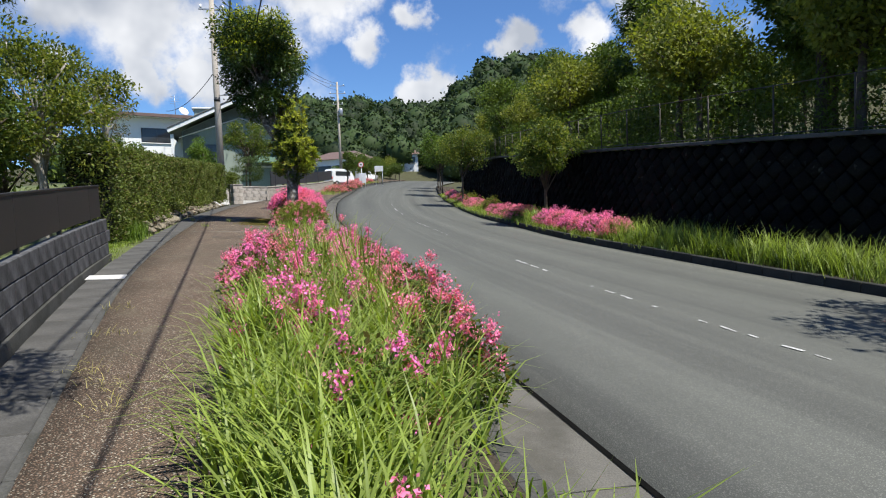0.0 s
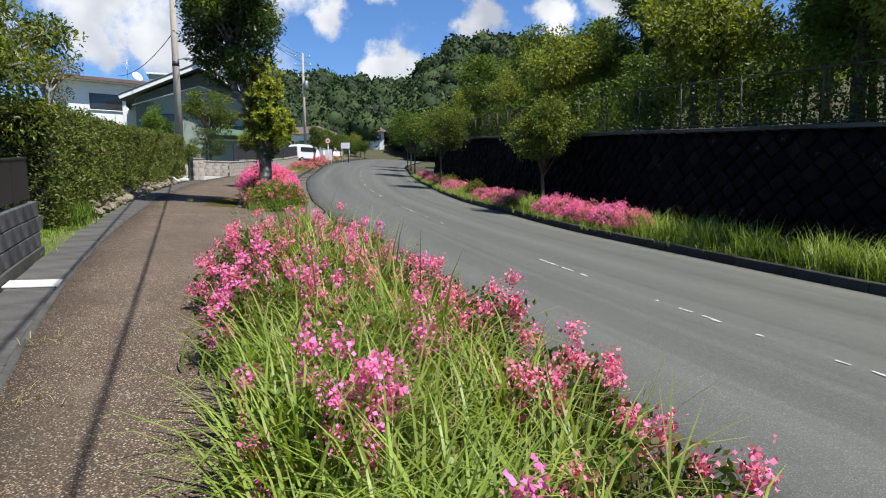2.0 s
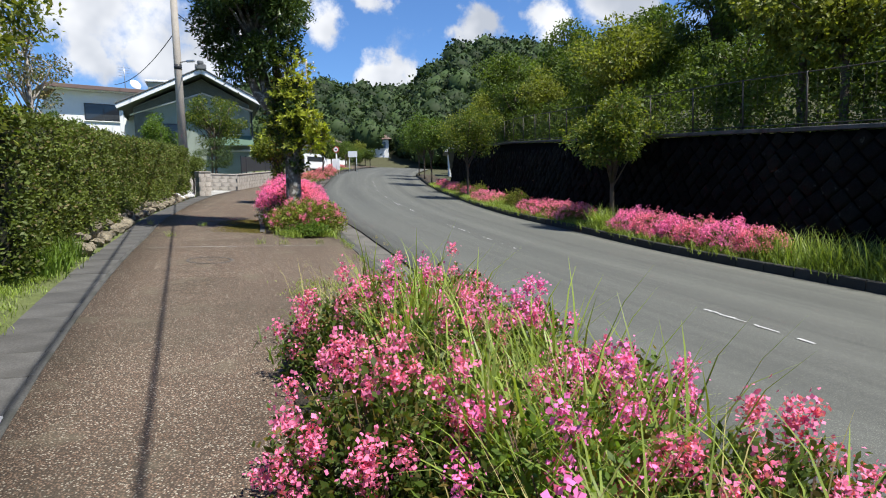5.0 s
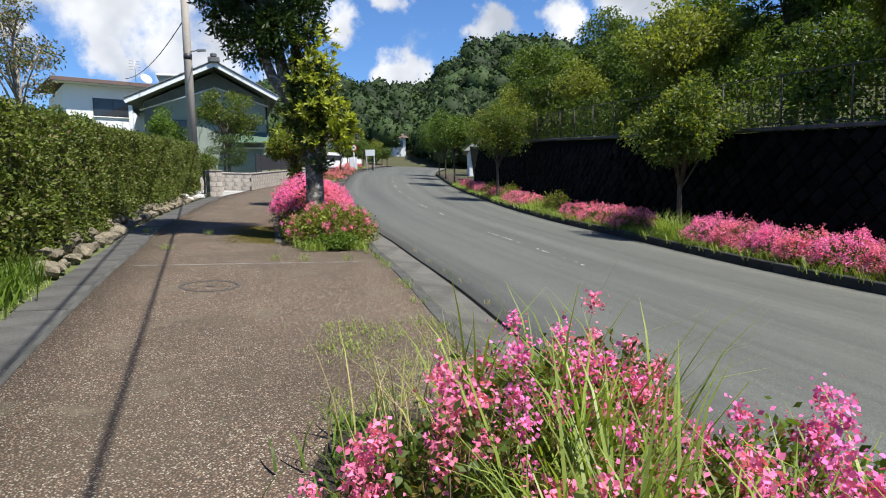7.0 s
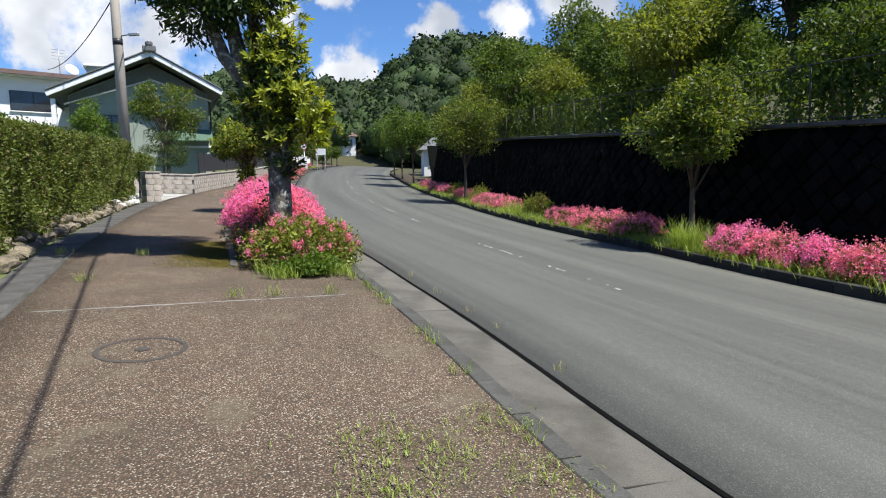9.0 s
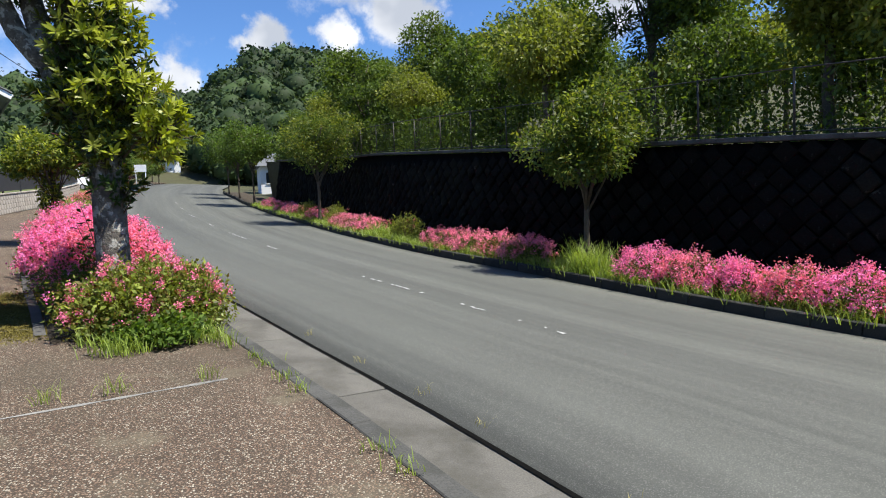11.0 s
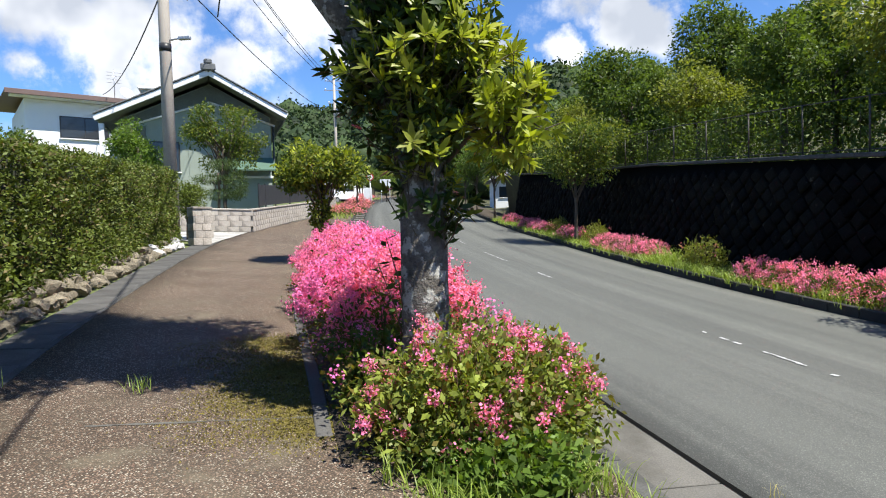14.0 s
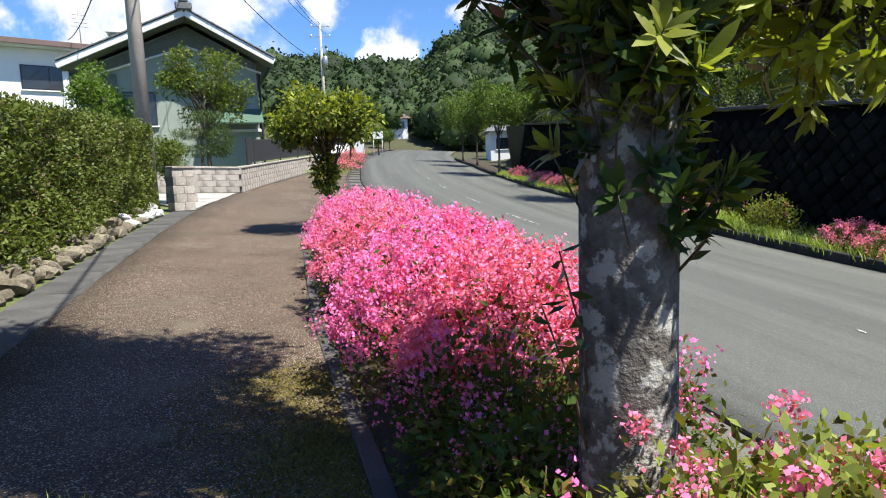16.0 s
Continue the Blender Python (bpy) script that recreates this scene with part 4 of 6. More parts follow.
def white_house():
    x, y = -24.4, 38.1
    z = Z(x, y)
    h = thing("white_house", x, y, z, "white rendered flat-roofed house with a dark window band", "house", rz=44)
    P = lambda name, bm, m, label="": setattr_parent(part(name, bm, m, None, label), h)
    P("wall", box(bmesh.new(), -1.9, 5.5, 0, 7, -0.5, 5.6, 0.02), M_WALLWHITE)
    P("roof", roof_slab((-2.7, 6.2), (-0.75, 7.8), 5.75, 6.1), M_ROOF_BROWN)
    P("fascia", box(bmesh.new(), -2.7, 6.2, -0.80, -0.73, 5.62, 5.86, 0.01), M_ROOF_BROWN)
    P("soffit", box(bmesh.new(), -2.5, 6.0, -0.7, -0.003, 5.6, 5.66), M_TRIM)
    windows(h, [(-0.45, 1.75, 3.75, 4.85, 0.0), (-0.6, 1.2, 1.0, 2.2, 0.0)])
    bm = bmesh.new()
    tube(bm, [(2.2, 0.5, 5.9), (2.2, 0.5, 7.6)], [0.02, 0.02], 6)
    for k in range(4):
        tube(bm, [(1.85, 0.5, 6.9 + 0.18 * k), (2.55, 0.5, 6.9 + 0.18 * k)], [0.01, 0.01], 4)
    P("antenna", bm, M_STEEL)
    bm = bmesh.new()
    bmesh.ops.create_uvsphere(bm, u_segments=16, v_segments=8, radius=0.38, matrix=pose(2.6, -0.5, 6.2, 60, 0, 20) @ Matrix.Diagonal((1, 1, 0.22, 1)))
    P("dish", bm, M_TRIM, "white satellite dish")


white_house()


def far_house(x, y, w, d, hgt, label, roof_m, rz, wall_m=None):
    """A far two-slope house with openings and a hipped ridge."""
    wall_m = wall_m or M_WALLWHITE
    h = thing("far_house", x, y, hill_land(x, y), label, "house", group="houses down the road", rz=rz)
    P = lambda name, bm, m: setattr_parent(part(name, bm, m), h)
    P("wall", box(bmesh.new(), -w / 2, w / 2, -d / 2, d / 2, -1.5, hgt, 0.02), wall_m)
    bm = bmesh.new()
    e = 0.6
    lo = [bm.verts.new(c) for c in ((-w / 2 - e, -d / 2 - e, hgt), (w / 2 + e, -d / 2 - e, hgt), (w / 2 + e, d / 2 + e, hgt), (-w / 2 - e, d / 2 + e, hgt))]
    hi = [bm.verts.new((-w / 4, 0, hgt + 1.7)), bm.verts.new((w / 4, 0, hgt + 1.7))]
    bm.faces.new((lo[0], lo[1], hi[1], hi[0]))
    bm.faces.new((lo[2], lo[3], hi[0], hi[1]))
    bm.faces.new((lo[1], lo[2], hi[1]))
    bm.faces.new((lo[3], lo[0], hi[0]))
    bm.faces.new(list(reversed(lo)))
    P("roof", bm, roof_m)
    windows(h, [(-w / 2 + 0.6, -0.3, 0.9, 2.1, -d / 2), (0.6, w / 2 - 0.6, 0.9, 2.1, -d / 2)])


# ---- poles, cables, signs, car ----
def utility_pole(x, y, height, r, label, arms):
    t = thing("utility_pole", x, y, Z(x, y) - 0.1, label, "utility pole", "utility poles")
    setattr_parent(part("shaft", tube(bmesh.new(), [(0, 0, 0), (0, 0, height)], [r, r * 0.62], 14), M_POLE), t)
    for h, ln, ang in arms:
        bm = bmesh.new()
        box_m(bm, pose(0, 0, h, 0, 0, ang), ln, 0.08, 0.08, 0.006)
        arm = setattr_parent(part("crossarm", bm, M_STEEL), t)
        for k in (-0.42, 0.0, 0.42):
            p = Matrix.Rotation(radians(ang), 3, "Z") @ Vector((k * ln, 0, 0))
            ins = part("insulator", tube(bmesh.new(), [(p.x, p.y, h + 0.04), (p.x, p.y, h + 0.14), (p.x, p.y, h + 0.24)], [0.05, 0.065, 0.03], 8), M_TRIM)
            ins.parent = arm
    return t


near_pole = utility_pole(-12.15, 25.3, 11.5, 0.19, "tall concrete utility pole standing behind the hedge", [(10.9, 1.6, 25), (10.2, 1.3, 25)])
bm = bmesh.new()
tube(bm, [(0.0, 0, 5.75), (0.55, -0.1, 5.78)], [0.03, 0.02], 6)
box(bm, 0.45, 0.8, -0.16, -0.04, 5.72, 5.82, 0.02)
setattr_parent(part("bracket", bm, M_STEEL), near_pole)
for hb in (5.45,):
    setattr_parent(part("band", tube(bmesh.new(), [(0, 0, hb), (0, 0, hb + 0.22)], [0.162, 0.162], 14), M_FRAME), near_pole)
far_pole = utility_pole(-20.5, 75.0, 13.5, 0.20, "distant concrete utility pole with crossarms and a transformer", [(13.0, 2.0, 15), (12.0, 2.2, 15), (10.6, 1.4, 15)])
setattr_parent(part("transformer", tube(bmesh.new(), [(0.4, -0.2, 9.0), (0.4, -0.2, 9.1), (0.4, -0.2, 9.9), (0.4, -0.2, 10.0)], [0.2, 0.28, 0.28, 0.2], 12), M_STEEL), far_pole)


def cable(a, b, sag, r=0.02):
    a, b = Vector(a), Vector(b)
    n = 18
    pts = [a.lerp(b, i / n) - Vector((0, 0, sag * 4 * (i / n) * (1 - i / n))) for i in range(n + 1)]
    c = tagged(part("cable", tube(bmesh.new(), pts, [r] * (n + 1), 5), M_WIRE), "black overhead cable strung between the poles", "cable", "overhead cables")
    return c


zp, zf = Z(-12.15, 25.3), Z(-20.5, 75.0)
for dx, hp, hf in ((-0.6, 11.0, 13.1), (0.0, 11.1, 13.2), (0.6, 10.2, 12.1), (0.1, 7.7, 9.4)):
    cable((-12.15 + dx, 25.3 - dx * 0.4, zp + hp), (-20.5 + dx, 75.0, zf + hf), 0.8)
for dx, hp, dx2 in ((0.65, 7.4, -0.30), (-0.2, 7.9, -1.1)):
    cable((-11.2 + dx, 25.2, zp + hp - 1.2), (10.4 + dx2, -16.2, Z(10.4, -16.2) + 6.4), 0.3, 0.02)
cable((-12.3, 25.3, zp + 6.8), (-24.5, 41.0, Z(-24.5, 41) + 6.4), 0.5)


def round_sign(x, y):
    t = thing("road_sign", x, y, Z(x, y), "round red-ringed traffic sign on a white post", "road sign")
    setattr_parent(part("post", tube(bmesh.new(), [(0, 0, -0.2), (0, 0, 2.75)], [0.04, 0.04], 10), M_TRIM), t)
    plate = setattr_parent(part("plate", tube(bmesh.new(), [(0, -0.05, 2.45), (0, -0.07, 2.45)], [0.31, 0.31], 28), M_RED), t)
    face = part("face", tube(bmesh.new(), [(0, -0.074, 2.45), (0, -0.078, 2.45)], [0.235, 0.235], 28), M_TRIM)
    face.parent = plate
    bar = part("figure", box(bmesh.new(), -0.10, 0.10, -0.084, -0.080, 2.38, 2.52), M_FRAME)
    bar.parent = plate


round_sign(-13.6, 59.5)


def plate_sign(x, y, w, h, top, label):
    t = thing("notice_board", x, y, Z(x, y), label, "sign")
    for s in (-1, 1):
        setattr_parent(part("post", tube(bmesh.new(), [(s * w * 0.4, 0, -0.2), (s * w * 0.4, 0, top)], [0.03, 0.03], 8), M_TRIM), t)
    setattr_parent(part("board", box(bmesh.new(), -w / 2, w / 2, -0.06, -0.03, top - h, top, 0.006), M_TRIM), t)


plate_sign(-14.6, 72.0, 1.1, 0.7, 2.4, "small white notice board by the road")
plate_sign(-15.2, 66.0, 0.8, 1.2, 1.5, "white roadside box on short posts")


def van(x, y, rz):
    """Small white van seen from behind: rounded body, windows, four wheels."""
    t = thing("parked_van", x, y, Z(x, y), "small white van parked beyond the bend", "van", rz=rz)
    bm = bmesh.new()
    prof = [(-1.65, 0.35), (1.7, 0.35), (1.7, 0.95), (1.25, 1.75), (0.9, 1.88), (-1.4, 1.88), (-1.65, 1.6)]
    a = [bm.verts.new((-0.73, py, pz)) for py, pz in prof]
    b = [bm.verts.new((0.73, py, pz)) for py, pz in prof]
    bm.faces.new(a)
    bm.faces.new(list(reversed(b)))
    for k in range(7):
        bm.faces.new((a[k], b[k], b[(k + 1) % 7], a[(k + 1) % 7]))
    bmesh.ops.bevel(bm, geom=bm.edges[:], offset=0.07, segments=2, affect="EDGES")
    setattr_parent(part("body", bm, M_CARWHITE), t)
    setattr_parent(part("rear_window", box(bmesh.new(), -0.55, 0.55, -1.67, -1.60, 1.1, 1.6, 0.02), M_GLASS), t)
    for s in (-1, 1):
        setattr_parent(part("side_window", box(bmesh.new(), s * 0.735 - 0.01, s * 0.735 + 0.01, -1.2, 1.0, 1.1, 1.6, 0.004), M_GLASS), t)
        setattr_parent(part("tail_light", box(bmesh.new(), s * 0.62 - 0.06, s * 0.62 + 0.06, -1.68, -1.62, 0.7, 1.0, 0.01), M_RED), t)
        for wy in (-1.05, 1.15):
            w = setattr_parent(part("wheel", tube(bmesh.new(), [(s * 0.58, wy, 0.28), (s * 0.74, wy, 0.28)], [0.28, 0.28], 18), M_RUBBER), t)
            rim = part("rim", tube(bmesh.new(), [(s * 0.72, wy, 0.28), (s * 0.75, wy, 0.28)], [0.17, 0.17], 14), M_STEEL)
            rim.parent = w


van(-17.0, 62.5, -30)
far_house(-20.5, 121.0, 5.5, 5, 2.6, "distant pale house with a brown hipped roof", M_ROOF_BROWN, 10)
far_house(-30.0, 108.0, 11, 7, 3.2, "distant white house with a brown hipped roof", M_ROOF_BROWN, -15)
far_house(-1.2, 80.0, 5, 6, 2.8, "white house standing beyond the end of the wall", M_TILE, 5)


# ---- plants ----
def leaf_quads(centres, size, rg, aspect=0.42, outward=None, droop=0.2, jitter=0.45):
    """Folded leaf quads at the centres; outward biases the way they point."""
    n = len(centres)
    d = rg.normal(size=(n, 3))
    if outward is not None:
        d = d * 0.75 + outward * 1.1
    d[:, 2] -= droop
    d /= np.linalg.norm(d, axis=1, keepdims=True) + 1e-9
    s = np.cross(d, rg.normal(size=(n, 3)))
    s /= np.linalg.norm(s, axis=1, keepdims=True) + 1e-9
    ln = (size * (1 + jitter * rg.uniform(-1, 1, n)))[:, None]
    up = np.cross(s, d)
    a = centres - d * ln * 0.5
    tip = centres + d * ln * 0.5
    mid = centres + up * ln * 0.06
    v = np.stack([a, mid + s * ln * aspect * 0.5, tip, mid - s * ln * aspect * 0.5], 1).reshape(-1, 3)
    f = np.arange(4 * n).reshape(-1, 4)
    return v, f


def leaf_strips(base, d, side, ln, aspect, bend):
    """Lance-shaped leaves as short curved strips, three quads each."""
    n = len(base)
    up = np.cross(side, d)
    rows = []
    for t, w in ((0.0, 0.12), (0.34, 0.95), (0.70, 0.80), (1.0, 0.04)):
        c = base + d * (ln * t)[:, None] - up * (ln * bend * t * t)[:, None]
        half = side * (ln * aspect * w * 0.5)[:, None]
        rows += [c - half, c + half]
    v = np.stack(rows, 1).reshape(-1, 3)
    quad = np.array([[0, 1, 3, 2], [2, 3, 5, 4], [4, 5, 7, 6]])
    return v, (np.arange(n)[:, None, None] * 8 + quad[None]).reshape(-1, 4)


def rosettes(rg, tips, axes, per, length, aspect=0.30, open_=0.9):
    """A whorl of leaves round each shoot tip, opening along its axis."""
    n = len(tips)
    axes = axes / (np.linalg.norm(axes, axis=1, keepdims=True) + 1e-9)
    ref = np.where(np.abs(axes[:, 2:3]) > 0.9, np.array([[1.0, 0, 0]]), np.array([[0, 0, 1.0]]))
    e1 = np.cross(axes, ref)
    e1 /= np.linalg.norm(e1, axis=1, keepdims=True)
    e2 = np.cross(axes, e1)
    ax, f1, f2, tp = (np.repeat(q, per, axis=0) for q in (axes, e1, e2, tips))
    m = n * per
    k = np.tile(np.arange(per), n)
    a = k * 2.399 + np.repeat(rg.uniform(0, 6.28, n), per) + rg.normal(0, 0.2, m)
    tilt = open_ * (0.45 + 0.85 * (1 - k / per)) + rg.normal(0, 0.12, m)
    out = f1 * np.cos(a)[:, None] + f2 * np.sin(a)[:, None]
    d = ax * np.cos(tilt)[:, None] + out * np.sin(tilt)[:, None]
    side = np.cross(d, ax * np.sin(tilt)[:, None] - out * np.cos(tilt)[:, None])
    side /= np.linalg.norm(side, axis=1, keepdims=True) + 1e-9
    ln = length * rg.uniform(0.65, 1.2, m) * np.repeat(rg.uniform(0.8, 1.15, n), per)
    base = tp - ax * (0.05 * (1 - k / per))[:, None]
    return leaf_strips(base, d, side, ln, aspect, rg.uniform(0.02, 0.28, m))


def shell_points(rg, n, c, r, inner=0.55):
    """Points in an ellipsoid's outer shell, and the way outwards."""
    d = rg.normal(size=(n, 3))
    d /= np.linalg.norm(d, axis=1, keepdims=True)
    rad = (inner ** 3 + (1 - inner ** 3) * rg.random(n)) ** (1 / 3)
    rad *= 1 + 0.12 * rg.normal(size=n)
    return np.array(c) + d * rad[:, None] * np.array(r), d


def crown(rg, clumps, per, size, aspect=0.42, droop=0.2, inner=0.45):
    """Leaves of a crown made of ellipsoid clumps ((centre), (radii), share)."""
    vs, fs, base = [], [], 0
    for c, r, share in clumps:
        k = int(per * share)
        p, d = shell_points(rg, k, c, r, inner)
        v, f = leaf_quads(p, size, rg, aspect, d, droop)
        vs.append(v)
        fs.append(f + base)
        base += len(v)
    return np.concatenate(vs), np.concatenate(fs)


def branching(rg, bm, root, top, r0, clumps, r_tip=0.02, fork=0.5, sides=10):
    """A trunk from root to top and a limb to each clump."""
    root, top = Vector(root), Vector(top)
    n = 6
    pts = [root.lerp(top, i / n) + Vector((rg.uniform(-1, 1), rg.uniform(-1, 1), 0)) * r0 * 0.25 * (0 < i < n) for i in range(n + 1)]
    tube(bm, pts, [r0 * (1.25 if i == 0 else 1 - 0.45 * i / n) for i in range(n + 1)], sides)
    for c, r, share in clumps:
        c = Vector(c)
        a = root.lerp(top, fork + (1 - fork) * rg.random())
        mid = a.lerp(c, 0.5) + Vector((rg.uniform(-0.12, 0.12), rg.uniform(-0.12, 0.12), 0.1))
        tube(bm, [a, mid, c], [r0 * 0.38, r0 * 0.22, r_tip], 6)


def make_tree(name, x, y, label, height, trunk_h, r0, clumps, mats, per, leaf, group="", bark=None, aspect=0.42, seed=1, lean=(0, 0), z=None, droop=0.2, inner=0.45):
    """A tree: trunk with limbs and one or two tones of leaves. Clumps are relative to the base."""
    rg = rng(seed)
    t = thing(name, x, y, Z(x, y) if z is None else z, label, "tree", group)
    bm = bmesh.new()
    branching(rg, bm, (0, 0, -0.15), (lean[0], lean[1], trunk_h), r0, clumps)
    setattr_parent(part("trunk", bm, bark or M_BARK2), t)
    for i, (m, share, grow) in enumerate(mats):
        cl = [((c[0], c[1], c[2] + grow * r[2] * 0.35), tuple(q * (1 + 0.06 * grow) for q in r), s) for c, r, s in clumps]
        v, f = crown(rg, cl, per * share, leaf, aspect, droop, inner)
        setattr_parent(np_mesh("crown" if i == 0 else "young_leaves", v, f, m), t)
    return t


def ball_clumps(rg, c, r, n, small):
    """Uneven clumps filling an ellipsoid."""
    out = []
    for i in range(n):
        d = rg.normal(size=3)
        d /= np.linalg.norm(d)
        k = rg.uniform(0.35, 0.85)
        s = small * rg.uniform(0.7, 1.25)
        out.append(((c[0] + d[0] * r[0] * k, c[1] + d[1] * r[1] * k, c[2] + d[2] * r[2] * k), (s, s, s * 0.8), 1.0 / n))
    return out


# the large street tree in the left-hand bed
TREE = (-3.52, 12.93)


def street_tree():
    """Stout lichen-spotted trunk that forks to the left at about two metres; a heavy dark crown above."""
    rg = rng(11)
    t = thing("street_tree", *TREE, Z(*TREE), "large evergreen street tree with lichen-spotted trunk and dark crown", "tree")
    cl = ball_clumps(rg, (-0.92, 0.1, 5.4), (1.55, 1.45, 1.25), 26, 0.66)
    low = [((-1.05, -0.1, 3.75), (0.55, 0.5, 0.5), 0.05), ((-0.55, -0.3, 3.9), (0.5, 0.4, 0.5), 0.05), ((-1.45, 0.0, 4.2), (0.5, 0.5, 0.45), 0.05), ((-0.1, 0.1, 4.1), (0.45, 0.45, 0.45), 0.04)]
    bm = bmesh.new()
    tube(bm, [(0, 0, -0.15), (0, 0, 0.25), (0.0, 0, 1.0), (0.01, 0, 1.8), (-0.06, 0.02, 2.1), (-0.42, 0.05, 2.7), (-0.58, 0.08, 3.4), (-0.72, 0.1, 4.3)], [0.21, 0.175, 0.165, 0.165, 0.175, 0.14, 0.11, 0.07], 20)
    tube(bm, [(-0.08, 0.02, 2.1), (-0.2, 0.1, 2.8), (-0.3, 0.15, 3.5), (-0.38, 0.15, 4.6)], [0.12, 0.11, 0.09, 0.05], 10)
    tube(bm, [(-0.3, 0.04, 2.5), (-0.72, 0.0, 3.1), (-0.95, -0.1, 3.8), (-1.2, -0.15, 4.6)], [0.11, 0.10, 0.08, 0.04], 10)
    for c, r, share in cl:
        a = Vector((-0.72 + rg.uniform(-0.12, 0.10), 0.1, 4.1 + rg.uniform(-0.1, 0.2)))
        tube(bm, [a, a.lerp(Vector(c), 0.5) + Vector((0, 0, 0.12)), c], [0.045, 0.03, 0.012], 6)
    setattr_parent(part("trunk", bm, M_BARK), t)
    v, f = crown(rg, cl + low, 30000, 0.105, 0.34)
    setattr_parent(np_mesh("crown", v, f, M_LEAF_DARK), t)
    v, f = crown(rg, [((c[0], c[1], c[2] + 0.25), r, s) for c, r, s in cl if c[2] > 5.0], 7500, 0.115, 0.34)
    setattr_parent(np_mesh("young_leaves", v, f, M_LEAF_YELLOW), t)


street_tree()


def trunk_shoots():
    """Whorled leaves on twigs sprouting round the trunk, the sunward ones young and yellow, with sunlight put into that
    colour.
    """
    rg = rng(12)
    t = thing("trunk_shoots", *TREE, Z(*TREE), "leafy yellow-green shoots sprouting round the street tree trunk", "shoots")
    lobes = [((-0.02, 0.08, 3.15), (0.52, 0.52, 0.55), 170), ((0.03, 0.06, 2.50), (0.66, 0.58, 0.42), 230), ((0.62, -0.12, 2.10), (0.32, 0.34, 0.38), 100),
             ((-0.02, -0.04, 1.90), (0.28, 0.30, 0.48), 90), ((-0.28, 0.08, 2.35), (0.38, 0.40, 0.35), 34), ((0.18, -0.12, 1.55), (0.20, 0.20, 0.28), 16), ((0.15, 0.0, 3.75), (0.45, 0.45, 0.35), 34), ((0.08, -0.2, 2.2), (0.25, 0.12, 0.5), 40)]
    bm = bmesh.new()
    tips, axes = [], []
    for c, r, n in lobes:
        p, d = shell_points(rg, n, c, r, 0.55)
        limb = c[0] > 0.4
        if limb:
            tube(bm, [(0.12, 0.0, c[2] - 0.35), (c[0] * 0.6, c[1] * 0.6, c[2] - 0.1), c], [0.02, 0.014, 0.008], 6)
        for q, o in zip(p, d):
            root = Vector(c) + Vector((rg.uniform(-0.15, 0.05), rg.uniform(-0.08, 0.08), rg.uniform(-0.08, 0.08))) if limb else Vector((rg.uniform(-0.08, 0.08), rg.uniform(-0.08, 0.08), min(max(q[2] - rg.uniform(0.1, 0.5), 1.2), 3.4)))
            if root.z > 2.1 and not limb:
                root.x -= (root.z - 2.1) * 0.28
            tip = Vector(q)
            tube(bm, [root, root.lerp(tip, 0.55) + Vector((0, 0, -0.04)), tip], [0.006, 0.0045, 0.003], 4)
            tips.append(q)
            axes.append(o * 0.8 + (tip - root).normalized() + np.array([0, 0, 0.35]))
    tagged(setattr_parent(part("twig_tangle", bm, M_BARK2), t), kind="stuff")
    tips, axes = np.array(tips), np.array(axes)
    # leaf tone goes from dark to yellow towards the sun, painting light and shade
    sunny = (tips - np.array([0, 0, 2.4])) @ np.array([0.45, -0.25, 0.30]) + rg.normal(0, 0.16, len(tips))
    for name, pick, m in (("dark_leaves", sunny < -0.16, M_LEAF_DARK), ("leaves", (sunny >= -0.16) & (sunny < 0.02), M_LEAF_OLIVE), ("young_leaves", sunny >= 0.02, M_LEAF_YELLOW)):
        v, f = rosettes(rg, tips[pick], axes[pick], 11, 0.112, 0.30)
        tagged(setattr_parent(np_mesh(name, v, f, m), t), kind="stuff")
    # dark filling leaves: the shade inside the shoots put into leaf colour
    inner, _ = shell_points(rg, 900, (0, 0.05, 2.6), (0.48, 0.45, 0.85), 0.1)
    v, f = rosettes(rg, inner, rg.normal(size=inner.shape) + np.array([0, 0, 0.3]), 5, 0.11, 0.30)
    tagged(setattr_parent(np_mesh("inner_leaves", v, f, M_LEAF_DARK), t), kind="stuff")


trunk_shoots()


def trunk_suckers():
    """Dark leafy suckers low on the trunk."""
    rg = rng(15)
    t = thing("trunk_suckers", TREE[0], TREE[1], Z(*TREE), "dark leafy suckers growing from the lower trunk", "shoots")
    bm = bmesh.new()
    pts, dirs = [], []
    for (ax, az), (bx, bz) in (((-0.14, 0.55), (-0.30, 1.12)), ((-0.14, 0.75), (-0.24, 1.3)), ((0.14, 1.2), (0.26, 1.42))):
        tube(bm, [(ax, -0.06, az), ((ax + bx) / 2 + 0.02, -0.1, (az + bz) / 2), (bx, -0.12, bz)], [0.006, 0.005, 0.003], 5)
        for k in range(9):
            q = 0.25 + 0.75 * k / 8
            a = k * 2.4
            pts.append((ax + (bx - ax) * q + 0.045 * math.cos(a), -0.06 - 0.06 * q + 0.045 * math.sin(a), az + (bz - az) * q + 0.01))
            dirs.append((math.cos(a), math.sin(a), 0.15))
    setattr_parent(part("stem", bm, M_STEM), t)
    v, f = leaf_quads(np.array(pts), 0.10, rg, 0.34, np.array(dirs) * 2.0, 0.0, 0.2)
    tagged(setattr_parent(np_mesh("foliage", v, f, M_LEAF_DARK), t), kind="stuff")


trunk_suckers()

